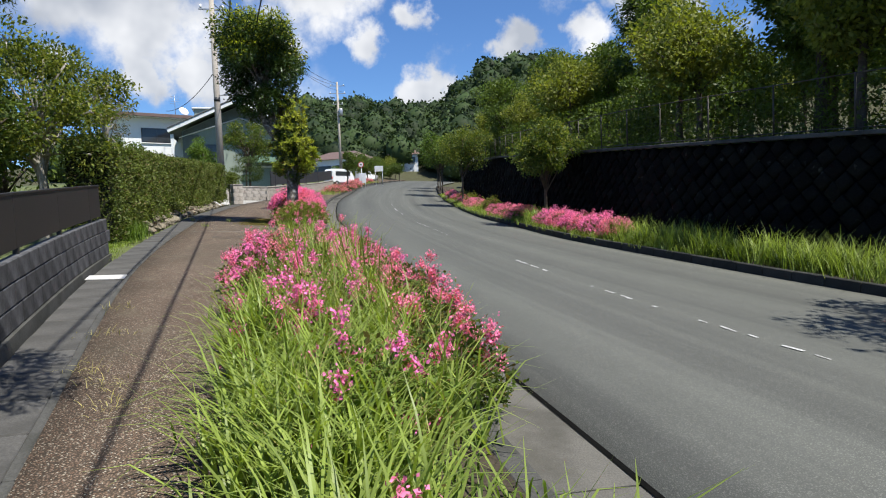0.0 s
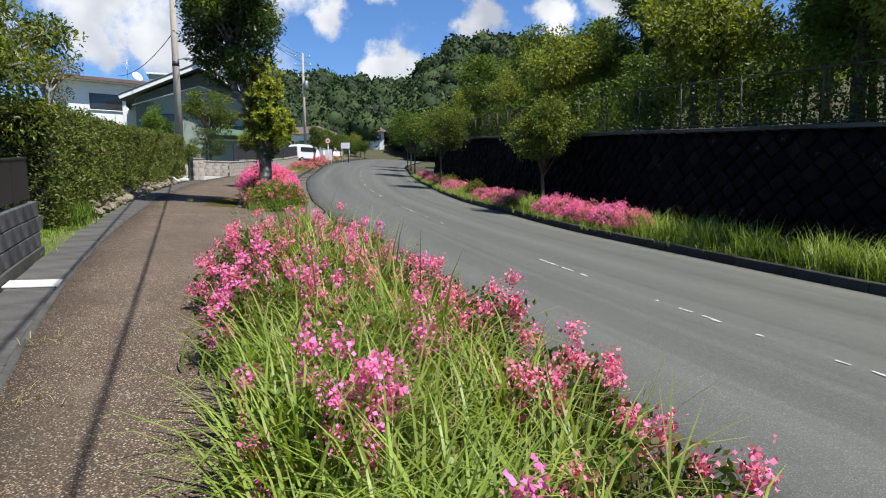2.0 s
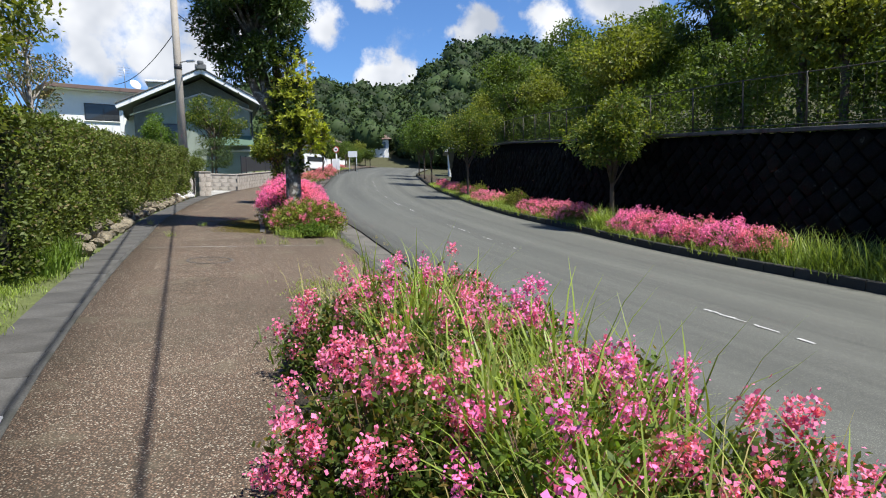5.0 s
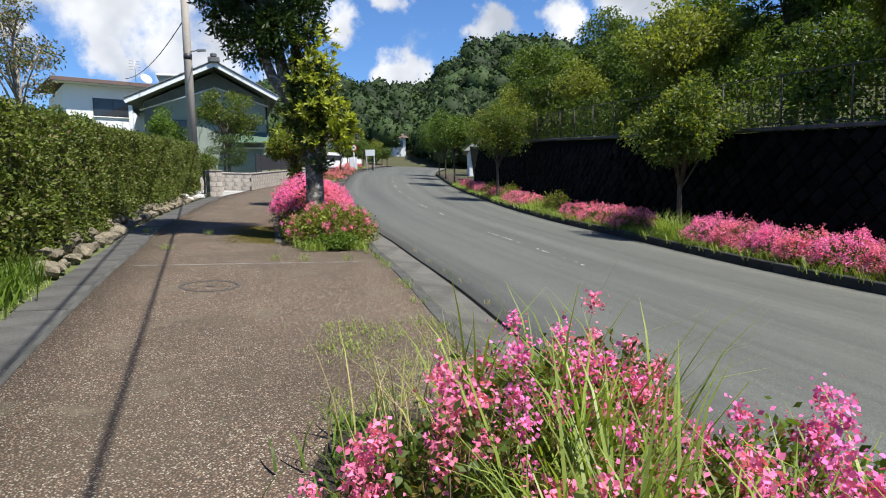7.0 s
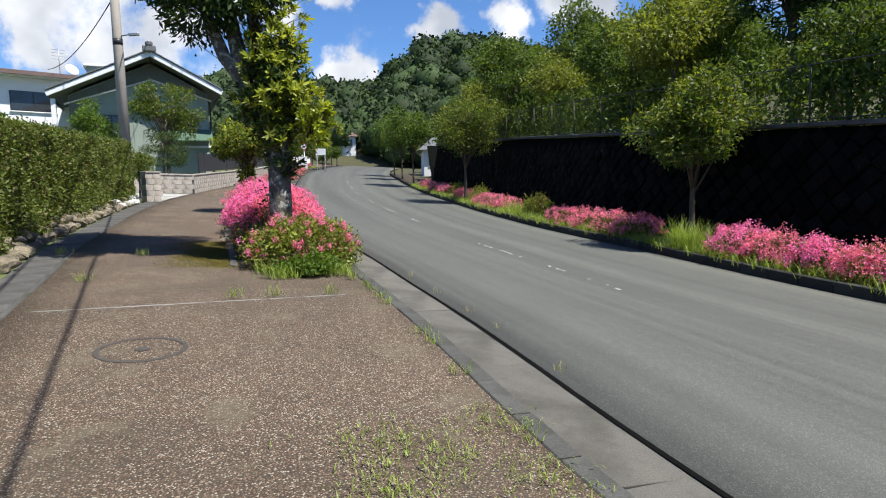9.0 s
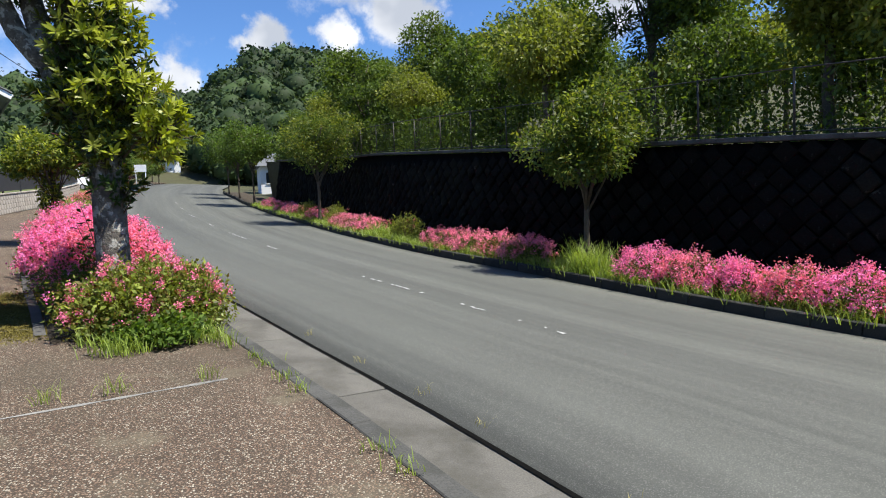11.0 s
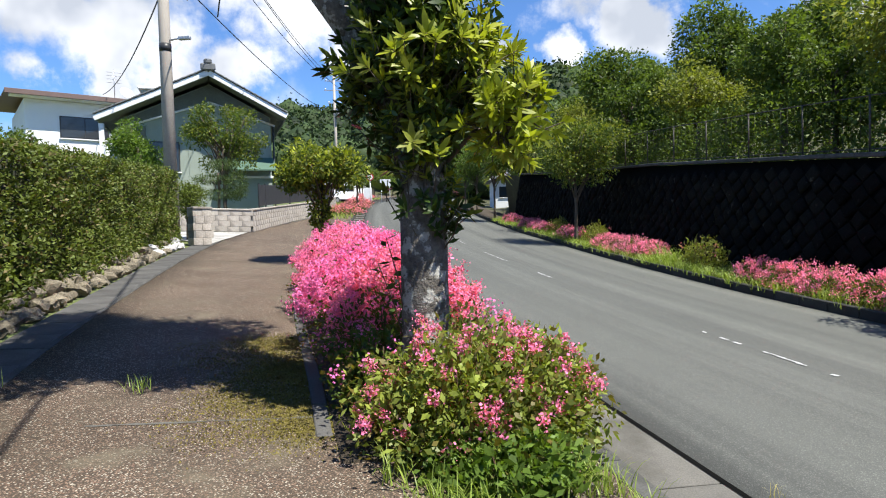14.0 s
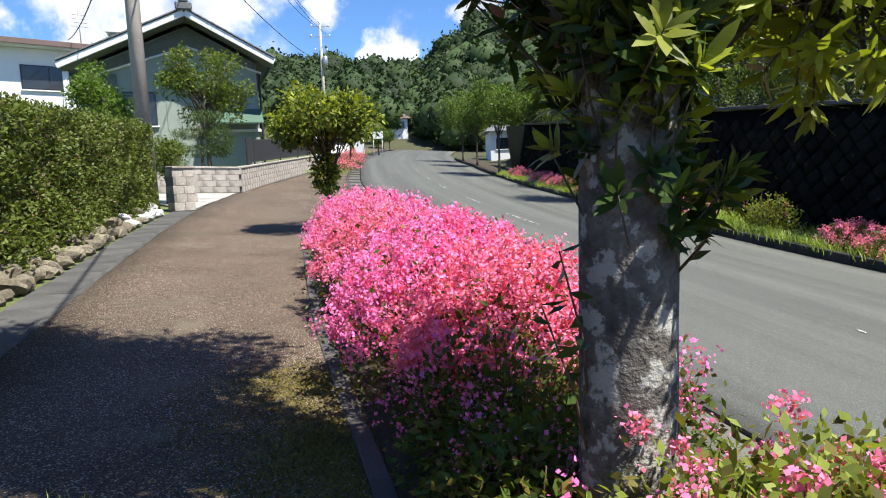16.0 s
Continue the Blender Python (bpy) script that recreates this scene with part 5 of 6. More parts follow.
# the young tree at the far end of the bed
rg = rng(4)
make_tree("young_street_tree", -6.92, 22.2, "young round-headed street tree with olive leaves", 2.7, 1.7, 0.055,
          ball_clumps(rg, (0, 0, 2.05), (1.15, 1.0, 0.52), 20, 0.42) + [((-0.05, 0, 1.1), (0.28, 0.28, 0.45), 0.08)], [(M_LEAF_MID, 0.5, 0), (M_LEAF_OLIVE, 0.4, 0.3), (M_LEAF_YELLOW, 0.3, 0.7)], 8500, 0.10, seed=5)
rg = rng(6)
make_tree("young_street_tree", -13.0, 52.0, "small clipped tree beside the far bend", 3.6, 2.0, 0.08, ball_clumps(rg, (0, 0, 2.7), (1.0, 1.0, 0.9), 10, 0.5), [(M_LEAF_MID, 1, 0)], 2600, 0.16, seed=7)
make_tree("young_street_tree", -16.5, 66.5, "small dark tree beside the far bend", 4.0, 2.2, 0.09, ball_clumps(rg, (0, 0, 3.0), (1.2, 1.2, 1.0), 10, 0.6), [(M_LEAF_FOREST, 1, 0)], 2400, 0.18, seed=8)

for x, y, hh, s in ((-15.6, 78.0, 3.2, 61), (-19.2, 84.0, 3.8, 62), (-20.6, 95.0, 4.2, 63), (-18.4, 104.0, 3.4, 64), (-23.5, 101.0, 4.6, 65)):
    rg = rng(s)
    make_tree("garden_tree", x, y, "small clipped garden tree beyond the bend", hh, hh * 0.5, 0.08, ball_clumps(rg, (0, 0, hh * 0.62), (hh * 0.34, hh * 0.34, hh * 0.34), 12, hh * 0.15), [(M_LEAF_FOREST if s % 2 else M_LEAF_MID, 1, 0)], 2600, 0.16, "garden trees beyond the bend", seed=s)

# trees of the right-hand bed
for i, (x, y, h, w, seed) in enumerate(((4.45, 17.3, 4.15, 1.3, 21), (-0.05, 32.4, 5.3, 1.9, 22), (-3.2, 47.0, 6.2, 1.9, 23), (-4.6, 56.0, 6.0, 2.0, 24), (11.6, 0.4, 9.2, 2.2, 25), (-5.9, 64.0, 6.0, 2.2, 26))):
    rg = rng(seed)
    cl = ball_clumps(rg, (0.05, 0, h * 0.66), (w, w, h * 0.27), 26, 0.36 * w)
    make_tree("bed_tree", x, y, "small yellow-green evergreen tree in the roadside bed", h, h * 0.55, 0.075, cl, [(M_LEAF_MID, 0.6, 0), (M_LEAF_OLIVE if i < 2 else M_LEAF_FRESH, 0.35, 0.8)], 13000 if i < 2 else 7500, 0.11 if i < 2 else 0.16, "trees in the roadside bed", M_BARK2, seed=seed)


# ---- hedge ----
def hedge():
    t = thing("hedge", -8.0, 14.5, Z(-8.0, 14.5), "dense clipped green hedge behind the edging stones", "hedge")
    rg = rng(31)
    H, TH = 2.02, 0.95
    front = lambda y: off(PL, y, -0.80)
    y0, y1 = 6.2, 24.75
    ys = yrange(y0, y1, 0.5)
    verts, faces = [], []
    for y in ys:
        n = normal_of(PL, y)
        fx, fy = front(y)
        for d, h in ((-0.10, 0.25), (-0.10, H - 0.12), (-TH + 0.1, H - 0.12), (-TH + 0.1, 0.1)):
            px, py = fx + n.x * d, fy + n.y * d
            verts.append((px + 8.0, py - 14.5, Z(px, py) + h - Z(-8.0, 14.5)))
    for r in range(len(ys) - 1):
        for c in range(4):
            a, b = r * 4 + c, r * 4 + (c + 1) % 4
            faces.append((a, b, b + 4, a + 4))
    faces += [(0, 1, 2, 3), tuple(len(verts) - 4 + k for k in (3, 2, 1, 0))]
    # solid near-black core: the shade between the leaves put into its colour
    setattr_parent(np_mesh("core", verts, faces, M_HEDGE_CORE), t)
    P, D = [], []
    for kind, count in (("front", 58000), ("top", 21000), ("near_end", 3500), ("far_end", 3500)):
        for _ in range(count):
            y = rg.uniform(y0, y1)
            n = normal_of(PL, y)
            if kind == "front":
                d, h, o = rg.normal(0, 0.05), rg.uniform(0.12, H), (n.x, n.y, 0.25)
            elif kind == "top":
                d, h, o = rg.uniform(-TH, 0), H + rg.normal(0, 0.045), (0, 0, 1)
            else:
                y = y0 if kind == "near_end" else y1
                y += rg.normal(0, 0.06)
                n = normal_of(PL, y)
                d, h, o = rg.uniform(-TH, 0), rg.uniform(0.12, H), (-n.y * (1 if kind == "near_end" else -1), -n.x if kind == "near_end" else n.x, 0.2)
            d += 0.12 * noise.noise((y * 1.3, h * 1.6, 1.0)) + 0.08 * noise.noise((y * 4, h * 4, 3.0))
            h2 = h + 0.05 * noise.noise((y * 1.1, d * 2, 7.0)) * (h > H - 0.3)
            fx, fy = front(y)
            px, py = fx + n.x * d, fy + n.y * d
            P.append((px + 8.0, py - 14.5, Z(px, py) + h2 - Z(-8.0, 14.5)))
            D.append(o)
    P, D = np.array(P), np.array(D)
    dry = rg.random(len(P)) < 0.10
    for name, pick, m in (("foliage", ~dry, M_HEDGE), ("dry_foliage", dry, M_TWIG_LEAF)):
        v, f = leaf_quads(P[pick], 0.058, rg, 0.5, D[pick] * 0.8, 0.0)
        tagged(setattr_parent(np_mesh(name, v, f, m), t), kind="stuff")


hedge()


# ---- rocks at the hedge foot ----
def rocks():
    rg = rng(41)
    datas = {}
    for k in range(6):
        bm = bmesh.new()
        bmesh.ops.create_icosphere(bm, subdivisions=2, radius=1.0)
        for v in bm.verts:
            v.co *= 1 + 0.45 * noise.noise(v.co * 1.6 + Vector((k * 7.1, 0, 0))) + 0.25 * noise.noise(v.co * 3.7 + Vector((0, k * 5.3, 0)))
            v.co.z *= 0.75
        for m, key in ((M_ROCK, "a"), (M_ROCK_PALE, "b")):
            me = bpy.data.meshes.new("edging_rock")
            bm.to_mesh(me)
            me.materials.append(m)
            datas[key, k] = me
        bm.free()
    y = 8.6
    while y < 24.2:
        for row in range(2):
            s = rg.uniform(0.07, 0.16)
            if row and rg.random() < 0.5:
                continue
            x, yy = off(PL, y + rg.uniform(-0.05, 0.05), -0.66 - 0.14 * row + rg.uniform(-0.04, 0.04))
            pale = y > 21.8 and rg.random() < 0.75
            ob = new("edging_rock", datas["b" if pale else "a", int(rg.integers(0, 6))])
            ob.matrix_basis = Matrix.Translation((x, yy, Z(x, yy) + s * 0.45 + 0.13 * row)) @ Euler((rg.uniform(-0.4, 0.4), rg.uniform(-0.4, 0.4), rg.uniform(0, 6))).to_matrix().to_4x4() @ Matrix.Diagonal((s * 1.25, s, s, 1))
            tagged(ob, "white rough edging rock under the hedge" if pale else "grey rough edging rock under the hedge", "rock", "edging rocks")
        y += rg.uniform(0.17, 0.27)


rocks()


# ---- grass and flowers ----
def blades(rg, pts, length, width, spread=0.55, segs=4, bend=1.0):
    """Arching grass blades from base points: tapered strips."""
    n = len(pts)
    az = rg.uniform(0, 2 * np.pi, n)
    ln = length * rg.uniform(0.55, 1.2, n)
    lean = spread * rg.uniform(0.2, 1.0, n)
    b = bend * rg.uniform(0.4, 1.5, n)
    d = np.stack([np.cos(az), np.sin(az)], 1)
    s = np.stack([-np.sin(az), np.cos(az), np.zeros(n)], 1)
    rows = []
    pos = np.array(pts, dtype=float)
    ang = lean.copy()
    for k in range(segs + 1):
        w = (width * (1 - (k / segs) ** 1.6) + 0.0008) * np.ones(n)
        rows.append(pos - s * w[:, None] / 2)
        rows.append(pos + s * w[:, None] / 2)
        step = (ln / segs)[:, None]
        pos = pos + step * np.concatenate([d * np.sin(ang)[:, None], np.cos(ang)[:, None]], 1)
        ang = np.minimum(ang + b * 0.32 * (k + 1) / 2, 2.5)
    v = np.stack(rows, 1).reshape(-1, 3)
    per = 2 * (segs + 1)
    quad = np.array([[2 * k, 2 * k + 1, 2 * k + 3, 2 * k + 2] for k in range(segs)])
    f = (np.arange(n)[:, None, None] * per + quad[None]).reshape(-1, 4)
    return v, f


def tufts(rg, spots, per, radius):
    out = []
    for x, y in spots:
        k = rg.normal(0, radius, size=(per, 2))
        for a, b in k:
            out.append((x + a, y + b, Z(x + a, y + b) + 0.02))
    return np.array(out)


def grass(name, label, spots, per, radius, length, width, material=None, seed=1, **kw):
    rg = rng(seed)
    v, f = blades(rg, tufts(rg, spots, per, radius), length, width, **kw)
    return tagged(np_mesh(name, v, f, material or M_GRASS), label, "grass", kind="stuff")


def flower_quads(rg, heads, per, spread, size):
    """Clusters of small petals round each head."""
    c = np.repeat(heads, per, axis=0) + rg.normal(size=(len(heads) * per, 3)) * np.array([spread, spread, spread * 1.15])
    return leaf_quads(c, size, rg, 0.9, None, 0.0)


def flowering_shrub(x, y, rx, ry, h, label, flower, n_heads, seed, rz=0.0, leaf_n=1800, leaf=0.045, petal=0.022, per=26, cluster=0.034, leaf_m=None, low=0.25, group="flowering shrubs", top_only=0.25, wisps=0, per_leaf2=0.25):
    """A mound of twiggy stems, small leaves and clusters of pink flowers."""
    rg = rng(seed)
    t = thing("flowering_shrub", x, y, Z(x, y), label, "shrub", group, rz)
    bm = bmesh.new()
    for k in range(22):
        a, q = rg.uniform(0, 6.28), rg.uniform(0.1, 0.85)
        px, py = math.cos(a) * rx * q, math.sin(a) * ry * q
        hz = h * rg.uniform(0.55, 0.98) * math.sqrt(max(0.1, 1 - 0.6 * q * q))
        tube(bm, [(px * 0.35, py * 0.35, -0.02), (px * 0.7, py * 0.7, hz * 0.5), (px, py, hz)], [0.009, 0.006, 0.003], 4)
    tagged(setattr_parent(part("stem_tangle", bm, M_STEM), t), kind="stuff")
    pts, dirs = shell_points(rg, leaf_n * 2, (0, 0, h * 0.30), (rx, ry, h * 0.68), 0.35)
    lump = np.array([0.16 * noise.noise((p[0] * 3 + x, p[1] * 3 + y, p[2] * 3)) for p in pts])
    pts = pts + dirs * lump[:, None] * min(rx, 1.0)
    keep = pts[:, 2] > 0.03
    pts, dirs = pts[keep][:leaf_n], dirs[keep][:leaf_n]
    k2 = int(len(pts) * per_leaf2)
    v, f = leaf_quads(pts[k2:], leaf, rg, 0.5, dirs[k2:] * 0.7, 0.0)
    tagged(setattr_parent(np_mesh("foliage", v, f, leaf_m or M_LEAF_MID), t), kind="stuff")
    v, f = leaf_quads(pts[:k2], leaf, rg, 0.5, dirs[:k2] * 0.7, 0.0)
    tagged(setattr_parent(np_mesh("reddish_foliage", v, f, M_LEAF_RED), t), kind="stuff")
    hp, hd = shell_points(rg, n_heads * 3, (0, 0, h * 0.30), (rx, ry, h * 0.70), 0.92)
    lump = np.array([0.16 * noise.noise((p[0] * 3 + x, p[1] * 3 + y, p[2] * 3)) for p in hp])
    hp = hp + hd * lump[:, None] * min(rx, 1.0)
    hp = hp[hp[:, 2] > h * top_only][:n_heads]
    if wisps:
        w = hp[:wisps].copy()
        w[:, 2] += rg.uniform(0.05, 0.22, len(w))
        hp = np.concatenate([hp, w])
    v, f = flower_quads(rg, hp, per, cluster, petal)
    tagged(setattr_parent(np_mesh("blossom", v, f, flower), t), kind="stuff")
    return t


# bed 1, beside the first stretch of pavement: rank grass with pink shrubs among it
soil_l = lambda y: off(RL, y, -2.15 if y < 5.0 else -2.15 + (y - 5.0) * 0.5)
soil_r = lambda y: off(RL, y, -0.74)
strip("planting_bed_left", yrange(-13, 5.6, 0.5), soil_l, soil_r, 0.035, M_SOIL, "weedy soil of the flower bed beside the road", cols=3, thick=0.1, category="planting bed")
strip("planting_bed_far", yrange(12.9, 22.8, 0.5), lambda y: off(RL, y, -2.25), lambda y: off(RL, y, -0.74), 0.012, M_SOIL, "shaded soil of the flower bed round the street tree", cols=3, thick=0.1, category="planting bed")


run_pieces("bed_edging", "narrow grey concrete edging of the flower bed", "edging", RL, 13.3, 22.6, 0.6, -2.38, -2.27, -0.12, 0.016, M_GUTTER, "edging_stone")


def bed_spots(rg, n, y0, y1, d0, d1):
    out = []
    for _ in range(n):
        y = rg.uniform(y0, y1)
        out.append(off(RL, y, rg.uniform(d0, d1)))
    return out


rg = rng(51)
grass("long_grass", "long arching green grass crowding the flower bed", bed_spots(rg, 34, -4.6, -2.0, -2.0, -1.1) + bed_spots(rg, 66, -2.2, 0.6, -2.0, -0.75), 40, 0.10, 0.76, 0.021, seed=52, bend=1.15)
grass("long_grass", "long arching green grass crowding the flower bed", bed_spots(rg, 46, 0.2, 4.9, -1.6, -0.6), 24, 0.08, 0.74, 0.019, seed=53, bend=1.0)
grass("arching_grass", "broad arching pale grass blades above the flowers", bed_spots(rg, 34, 0.2, 5.1, -1.5, -0.6), 14, 0.07, 0.95, 0.021, seed=58, spread=0.4, bend=0.75)
grass("moss_grass", "short mossy grass creeping over the paving edge", bed_spots(rg, 60, 5.5, 7.6, -1.9, -0.8), 30, 0.10, 0.05, 0.006, seed=59, spread=1.0)
grass("straw_grass", "pale straw-coloured grass among the flowers", bed_spots(rg, 60, -2.5, 5.3, -1.9, -0.9), 16, 0.10, 0.72, 0.009, M_GRASS_DRY, seed=54, spread=0.35, bend=0.7)
grass("weeds", "low green weeds covering the bed", bed_spots(rg, 260, -6, 5.5, -2.1, -0.8), 14, 0.12, 0.24, 0.016, M_LEAF_FRESH, seed=55, bend=1.4)
i = 0
for y, d, r, h, heads in ((-3.3, -1.35, 0.42, 0.46, 6), (-1.9, -1.35, 0.46, 0.60, 11), (-1.4, -0.75, 0.42, 0.54, 13), (-0.6, -1.75, 0.42, 0.58, 20), (-0.5, -0.62, 0.42, 0.55, 20), (0.4, -1.3, 0.52, 0.62, 22), (0.7, -0.55, 0.45, 0.60, 36), (1.3, -1.85, 0.48, 0.62, 30),
                          (1.8, -0.60, 0.46, 0.55, 26), (2.2, -1.25, 0.55, 0.62, 26), (2.7, -1.9, 0.46, 0.62, 30), (2.9, -0.50, 0.46, 0.55, 30), (3.5, -1.3, 0.5, 0.64, 24), (3.9, -0.60, 0.45, 0.60, 30), (4.2, -1.75, 0.42, 0.58, 18), (4.7, -1.15, 0.52, 0.68, 34), (5.0, -0.65, 0.42, 0.60, 30)):
    x, yy = off(RL, y, d)
    flowering_shrub(x, yy, r, r, h, "loose shrub with pink flower clusters growing through grass", (M_PINK, M_PINK_HOT)[i % 2], heads, 60 + i, leaf_n=3600, leaf=0.045, wisps=int(heads * 0.35), group="flowering shrubs in the near bed", cluster=0.030, petal=0.021, per=90, per_leaf2=0.22, leaf_m=(M_LEAF_MID, M_LEAF_FRESH)[i % 2])
    i += 1

# bed 2: mixed mound before the tree, dense magenta hedge behind it
flowering_shrub(*off(RL, 12.95, -1.5), 0.66, 0.52, 0.78, "low mound of green and coral-pink flowers before the tree", M_PINK, 64, 81, leaf_n=8000, leaf=0.052, per=70, petal=0.018, cluster=0.023, wisps=0, leaf_m=M_LEAF_LIME, group="shrubs round the street tree", per_leaf2=0.25)
flowering_shrub(*off(RL, 13.05, -1.05), 0.52, 0.50, 0.72, "green mound dotted with pink flowers before the tree", M_PINK, 46, 82, leaf_n=6200, leaf=0.052, per=70, petal=0.018, cluster=0.023, wisps=0, leaf_m=M_LEAF_LIME, group="shrubs round the street tree", per_leaf2=0.3)
flowering_shrub(*off(RL, 12.5, -1.4), 0.45, 0.34, 0.30, "low leafy green weeds at the end of the bed", M_PINK, 6, 83, leaf_n=2600, leaf=0.06, leaf_m=M_LEAF_FRESH, group="shrubs round the street tree", per_leaf2=0.05)
for k, (y, d, r, h) in enumerate(((14.9, -1.45, 0.66, 1.0), (15.5, -1.65, 0.75, 1.05), (16.4, -1.35, 0.78, 1.02), (17.3, -1.6, 0.75, 1.0), (18.2, -1.4, 0.75, 0.98), (19.1, -1.55, 0.75, 0.95), (20.0, -1.45, 0.72, 0.9), (20.9, -1.5, 0.7, 0.85))):
    x, yy = off(RL, y, d)
    flowering_shrub(x, yy, r, r, h, "dense shrub covered in bright magenta-pink flowers", M_PINK_HOT if k % 3 else M_PINK, 430, 90 + k, leaf_n=3000, leaf=0.045, per=54, cluster=0.029, petal=0.021, top_only=0.42, group="magenta shrub row")
for k, (y, d, r, h, heads) in enumerate(((13.75, -1.85, 0.42, 0.62, 12), (14.3, -1.75, 0.5, 0.78, 40), (14.2, -1.15, 0.48, 0.7, 18))):
    flowering_shrub(*off(RL, y, d), r, r, h, "leafy shrub with scattered pink flowers in tree shade", M_PINK_HOT, heads, 110 + k, leaf_n=2600, leaf=0.05, per=26, leaf_m=M_LEAF_MID, group="shrubs round the street tree", top_only=0.35)
grass("bed_grass", "tufts of green grass at the end of the bed", bed_spots(rg, 16, 12.0, 12.7, -2.0, -0.8), 26, 0.06, 0.22, 0.008, seed=101)
grass("kerb_grass", "grass tufts sprouting along the kerb", [off(RL, y, -0.76) for y in (7.3, 8.3, 9.1, 9.4, 10.6, 10.9, 11.3, 11.6)], 26, 0.05, 0.10, 0.006, seed=102)
grass("paving_weeds", "thin weeds growing through the paving", [(-5.75, 13.1), (-5.4, 10.9), (-3.4, 10.35), (-6.9, 12.9), (-3.0, 10.5), (-2.4, 10.75)], 30, 0.05, 0.15, 0.005, seed=103)
grass("verge_grass", "rough green grass on the verge before the hedge", [off(PL, rg.uniform(4.0, 9.0), rg.uniform(-1.4, -0.6)) for _ in range(150)], 30, 0.10, 0.09, 0.007, seed=104)
grass("verge_weeds", "tall leafy weeds on the verge", [off(PL, rg.uniform(6.7, 8.2), rg.uniform(-1.0, -0.66)) for _ in range(34)], 30, 0.09, 0.40, 0.022, M_LEAF_FRESH, seed=105, bend=0.6)
grass("dry_grass", "dry straw grass scattered on the pavement edge", [off(PL, y, rg.uniform(0.05, 0.35)) for y in (-2.3, -1.6, -1.9, -0.6, 0.4)], 30, 0.10, 0.10, 0.005, M_GRASS_DRY, seed=106, spread=1.4)
rg = rng(108)
moss_at = [off(RL, y, -2.32 - abs(d)) for y, d in zip(rg.uniform(13.2, 16.0, 140), rg.normal(0, 0.36, 150))]
moss_pts = tufts(rg, moss_at, 260, 0.15) - np.array([0, 0, 0.02])
v, f = blades(rg, moss_pts, 0.012, 0.012, spread=1.3, segs=1)
tagged(np_mesh("moss", v, f, M_MOSS), "thin brownish green moss on the shaded paving", "moss", kind="stuff")
grass("channel_weeds", "thin weeds in the road gutter joint", [off(RL, y, 0.0) for y in (8.2, 9.4, 10.1, 11.0, 12.1)], 12, 0.03, 0.09, 0.004, M_GRASS_DRY, seed=107)

# right-hand bed: grass and a broken row of pink shrubs
rg = rng(120)
right_spots = lambda n, a, b, d0, d1: [off(RR, rg.uniform(a, b), rg.uniform(d0, d1)) for _ in range(n)]
grass("bed_grass", "rank green grass in the roadside bed", right_spots(190, -2, 11.0, 0.3, 1.5), 24, 0.12, 0.80, 0.014, seed=121)
grass("dark_bed_grass", "dark green low grass in the roadside bed", right_spots(190, -2, 11.0, 0.3, 1.5), 30, 0.10, 0.55, 0.018, M_LEAF_MID, seed=122, spread=0.6, bend=0.7)
grass("bed_grass", "short green grass along the kerb of the bed", right_spots(480, 8, 48, 0.1, 0.7), 24, 0.14, 0.30, 0.014, seed=122)
grass("bed_grass", "green grass at the foot of the wall", right_spots(260, 8, 48, 0.7, 1.6), 18, 0.16, 0.36, 0.016, seed=123)
grass("tall_grass_clump", "tall fresh green grass clump in the roadside bed", [off(RR, y, 0.45) for y in (16.0, 16.3, 16.6)], 150, 0.16, 0.75, 0.014, seed=124, bend=0.9)
grass("tall_grass_clump", "tall green grass clump beside the pink shrubs", [off(RR, y, 0.55) for y in (25.2, 25.6)], 90, 0.2, 0.6, 0.016, seed=125)
for k, y in enumerate((11.2, 11.9, 12.7, 13.5, 14.3, 15.1, 18.4, 19.3, 20.2, 21.1, 22.0, 26.8, 27.8, 28.8, 29.8, 33.0, 34.2, 37.5, 38.8, 40.0, 43.5, 45.0)):
    x, yy = off(RR, y, 0.75)
    dense = y < 15.5
    wide = rng(900 + k).uniform(0.48, 0.66)
    flowering_shrub(x, yy, wide, wide * 0.95, (0.66 if dense else 0.55) * (0.7 + wide * 0.5), "roadside shrub covered in pink flowers", M_PINK_HOT if dense and k % 2 else M_PINK, 170 if dense else 105, 130 + k, leaf_n=1700, leaf=0.06, per=30, cluster=0.036, petal=0.027, group="pink shrubs below the wall", top_only=0.3)
for k, y in enumerate((24.3, 31.5, 36.0)):
    x, yy = off(RR, y, 0.9)
    flowering_shrub(x, yy, 0.55, 0.55, 0.85, "leafy yellow-green shrub below the wall", M_CORAL, 4, 170 + k, leaf_n=1700, leaf=0.075, leaf_m=M_LEAF_OLIVE, group="pink shrubs below the wall", per_leaf2=0.1)
# far beds by the bend
for k, (x, y) in enumerate(((-12.4, 46.0), (-13.3, 52.5), (-14.2, 58.0), (-15.6, 63.0), (-16.8, 68.5), (-17.8, 74.0), (-18.5, 80.0))):
    flowering_shrub(x, y, 1.0, 1.3, 0.65, "coral-pink flowering shrubs by the far bend", M_CORAL, 180, 180 + k, leaf_n=900, leaf=0.09, per=10, cluster=0.06, petal=0.055, group="shrubs by the far bend", top_only=0.3)
grass("far_verge_grass", "green grass verge by the far bend", [(RL(y) - rg.uniform(0.8, 3.0), y) for y in rg.uniform(42, 84, 240)], 16, 0.25, 0.35, 0.03, seed=126)


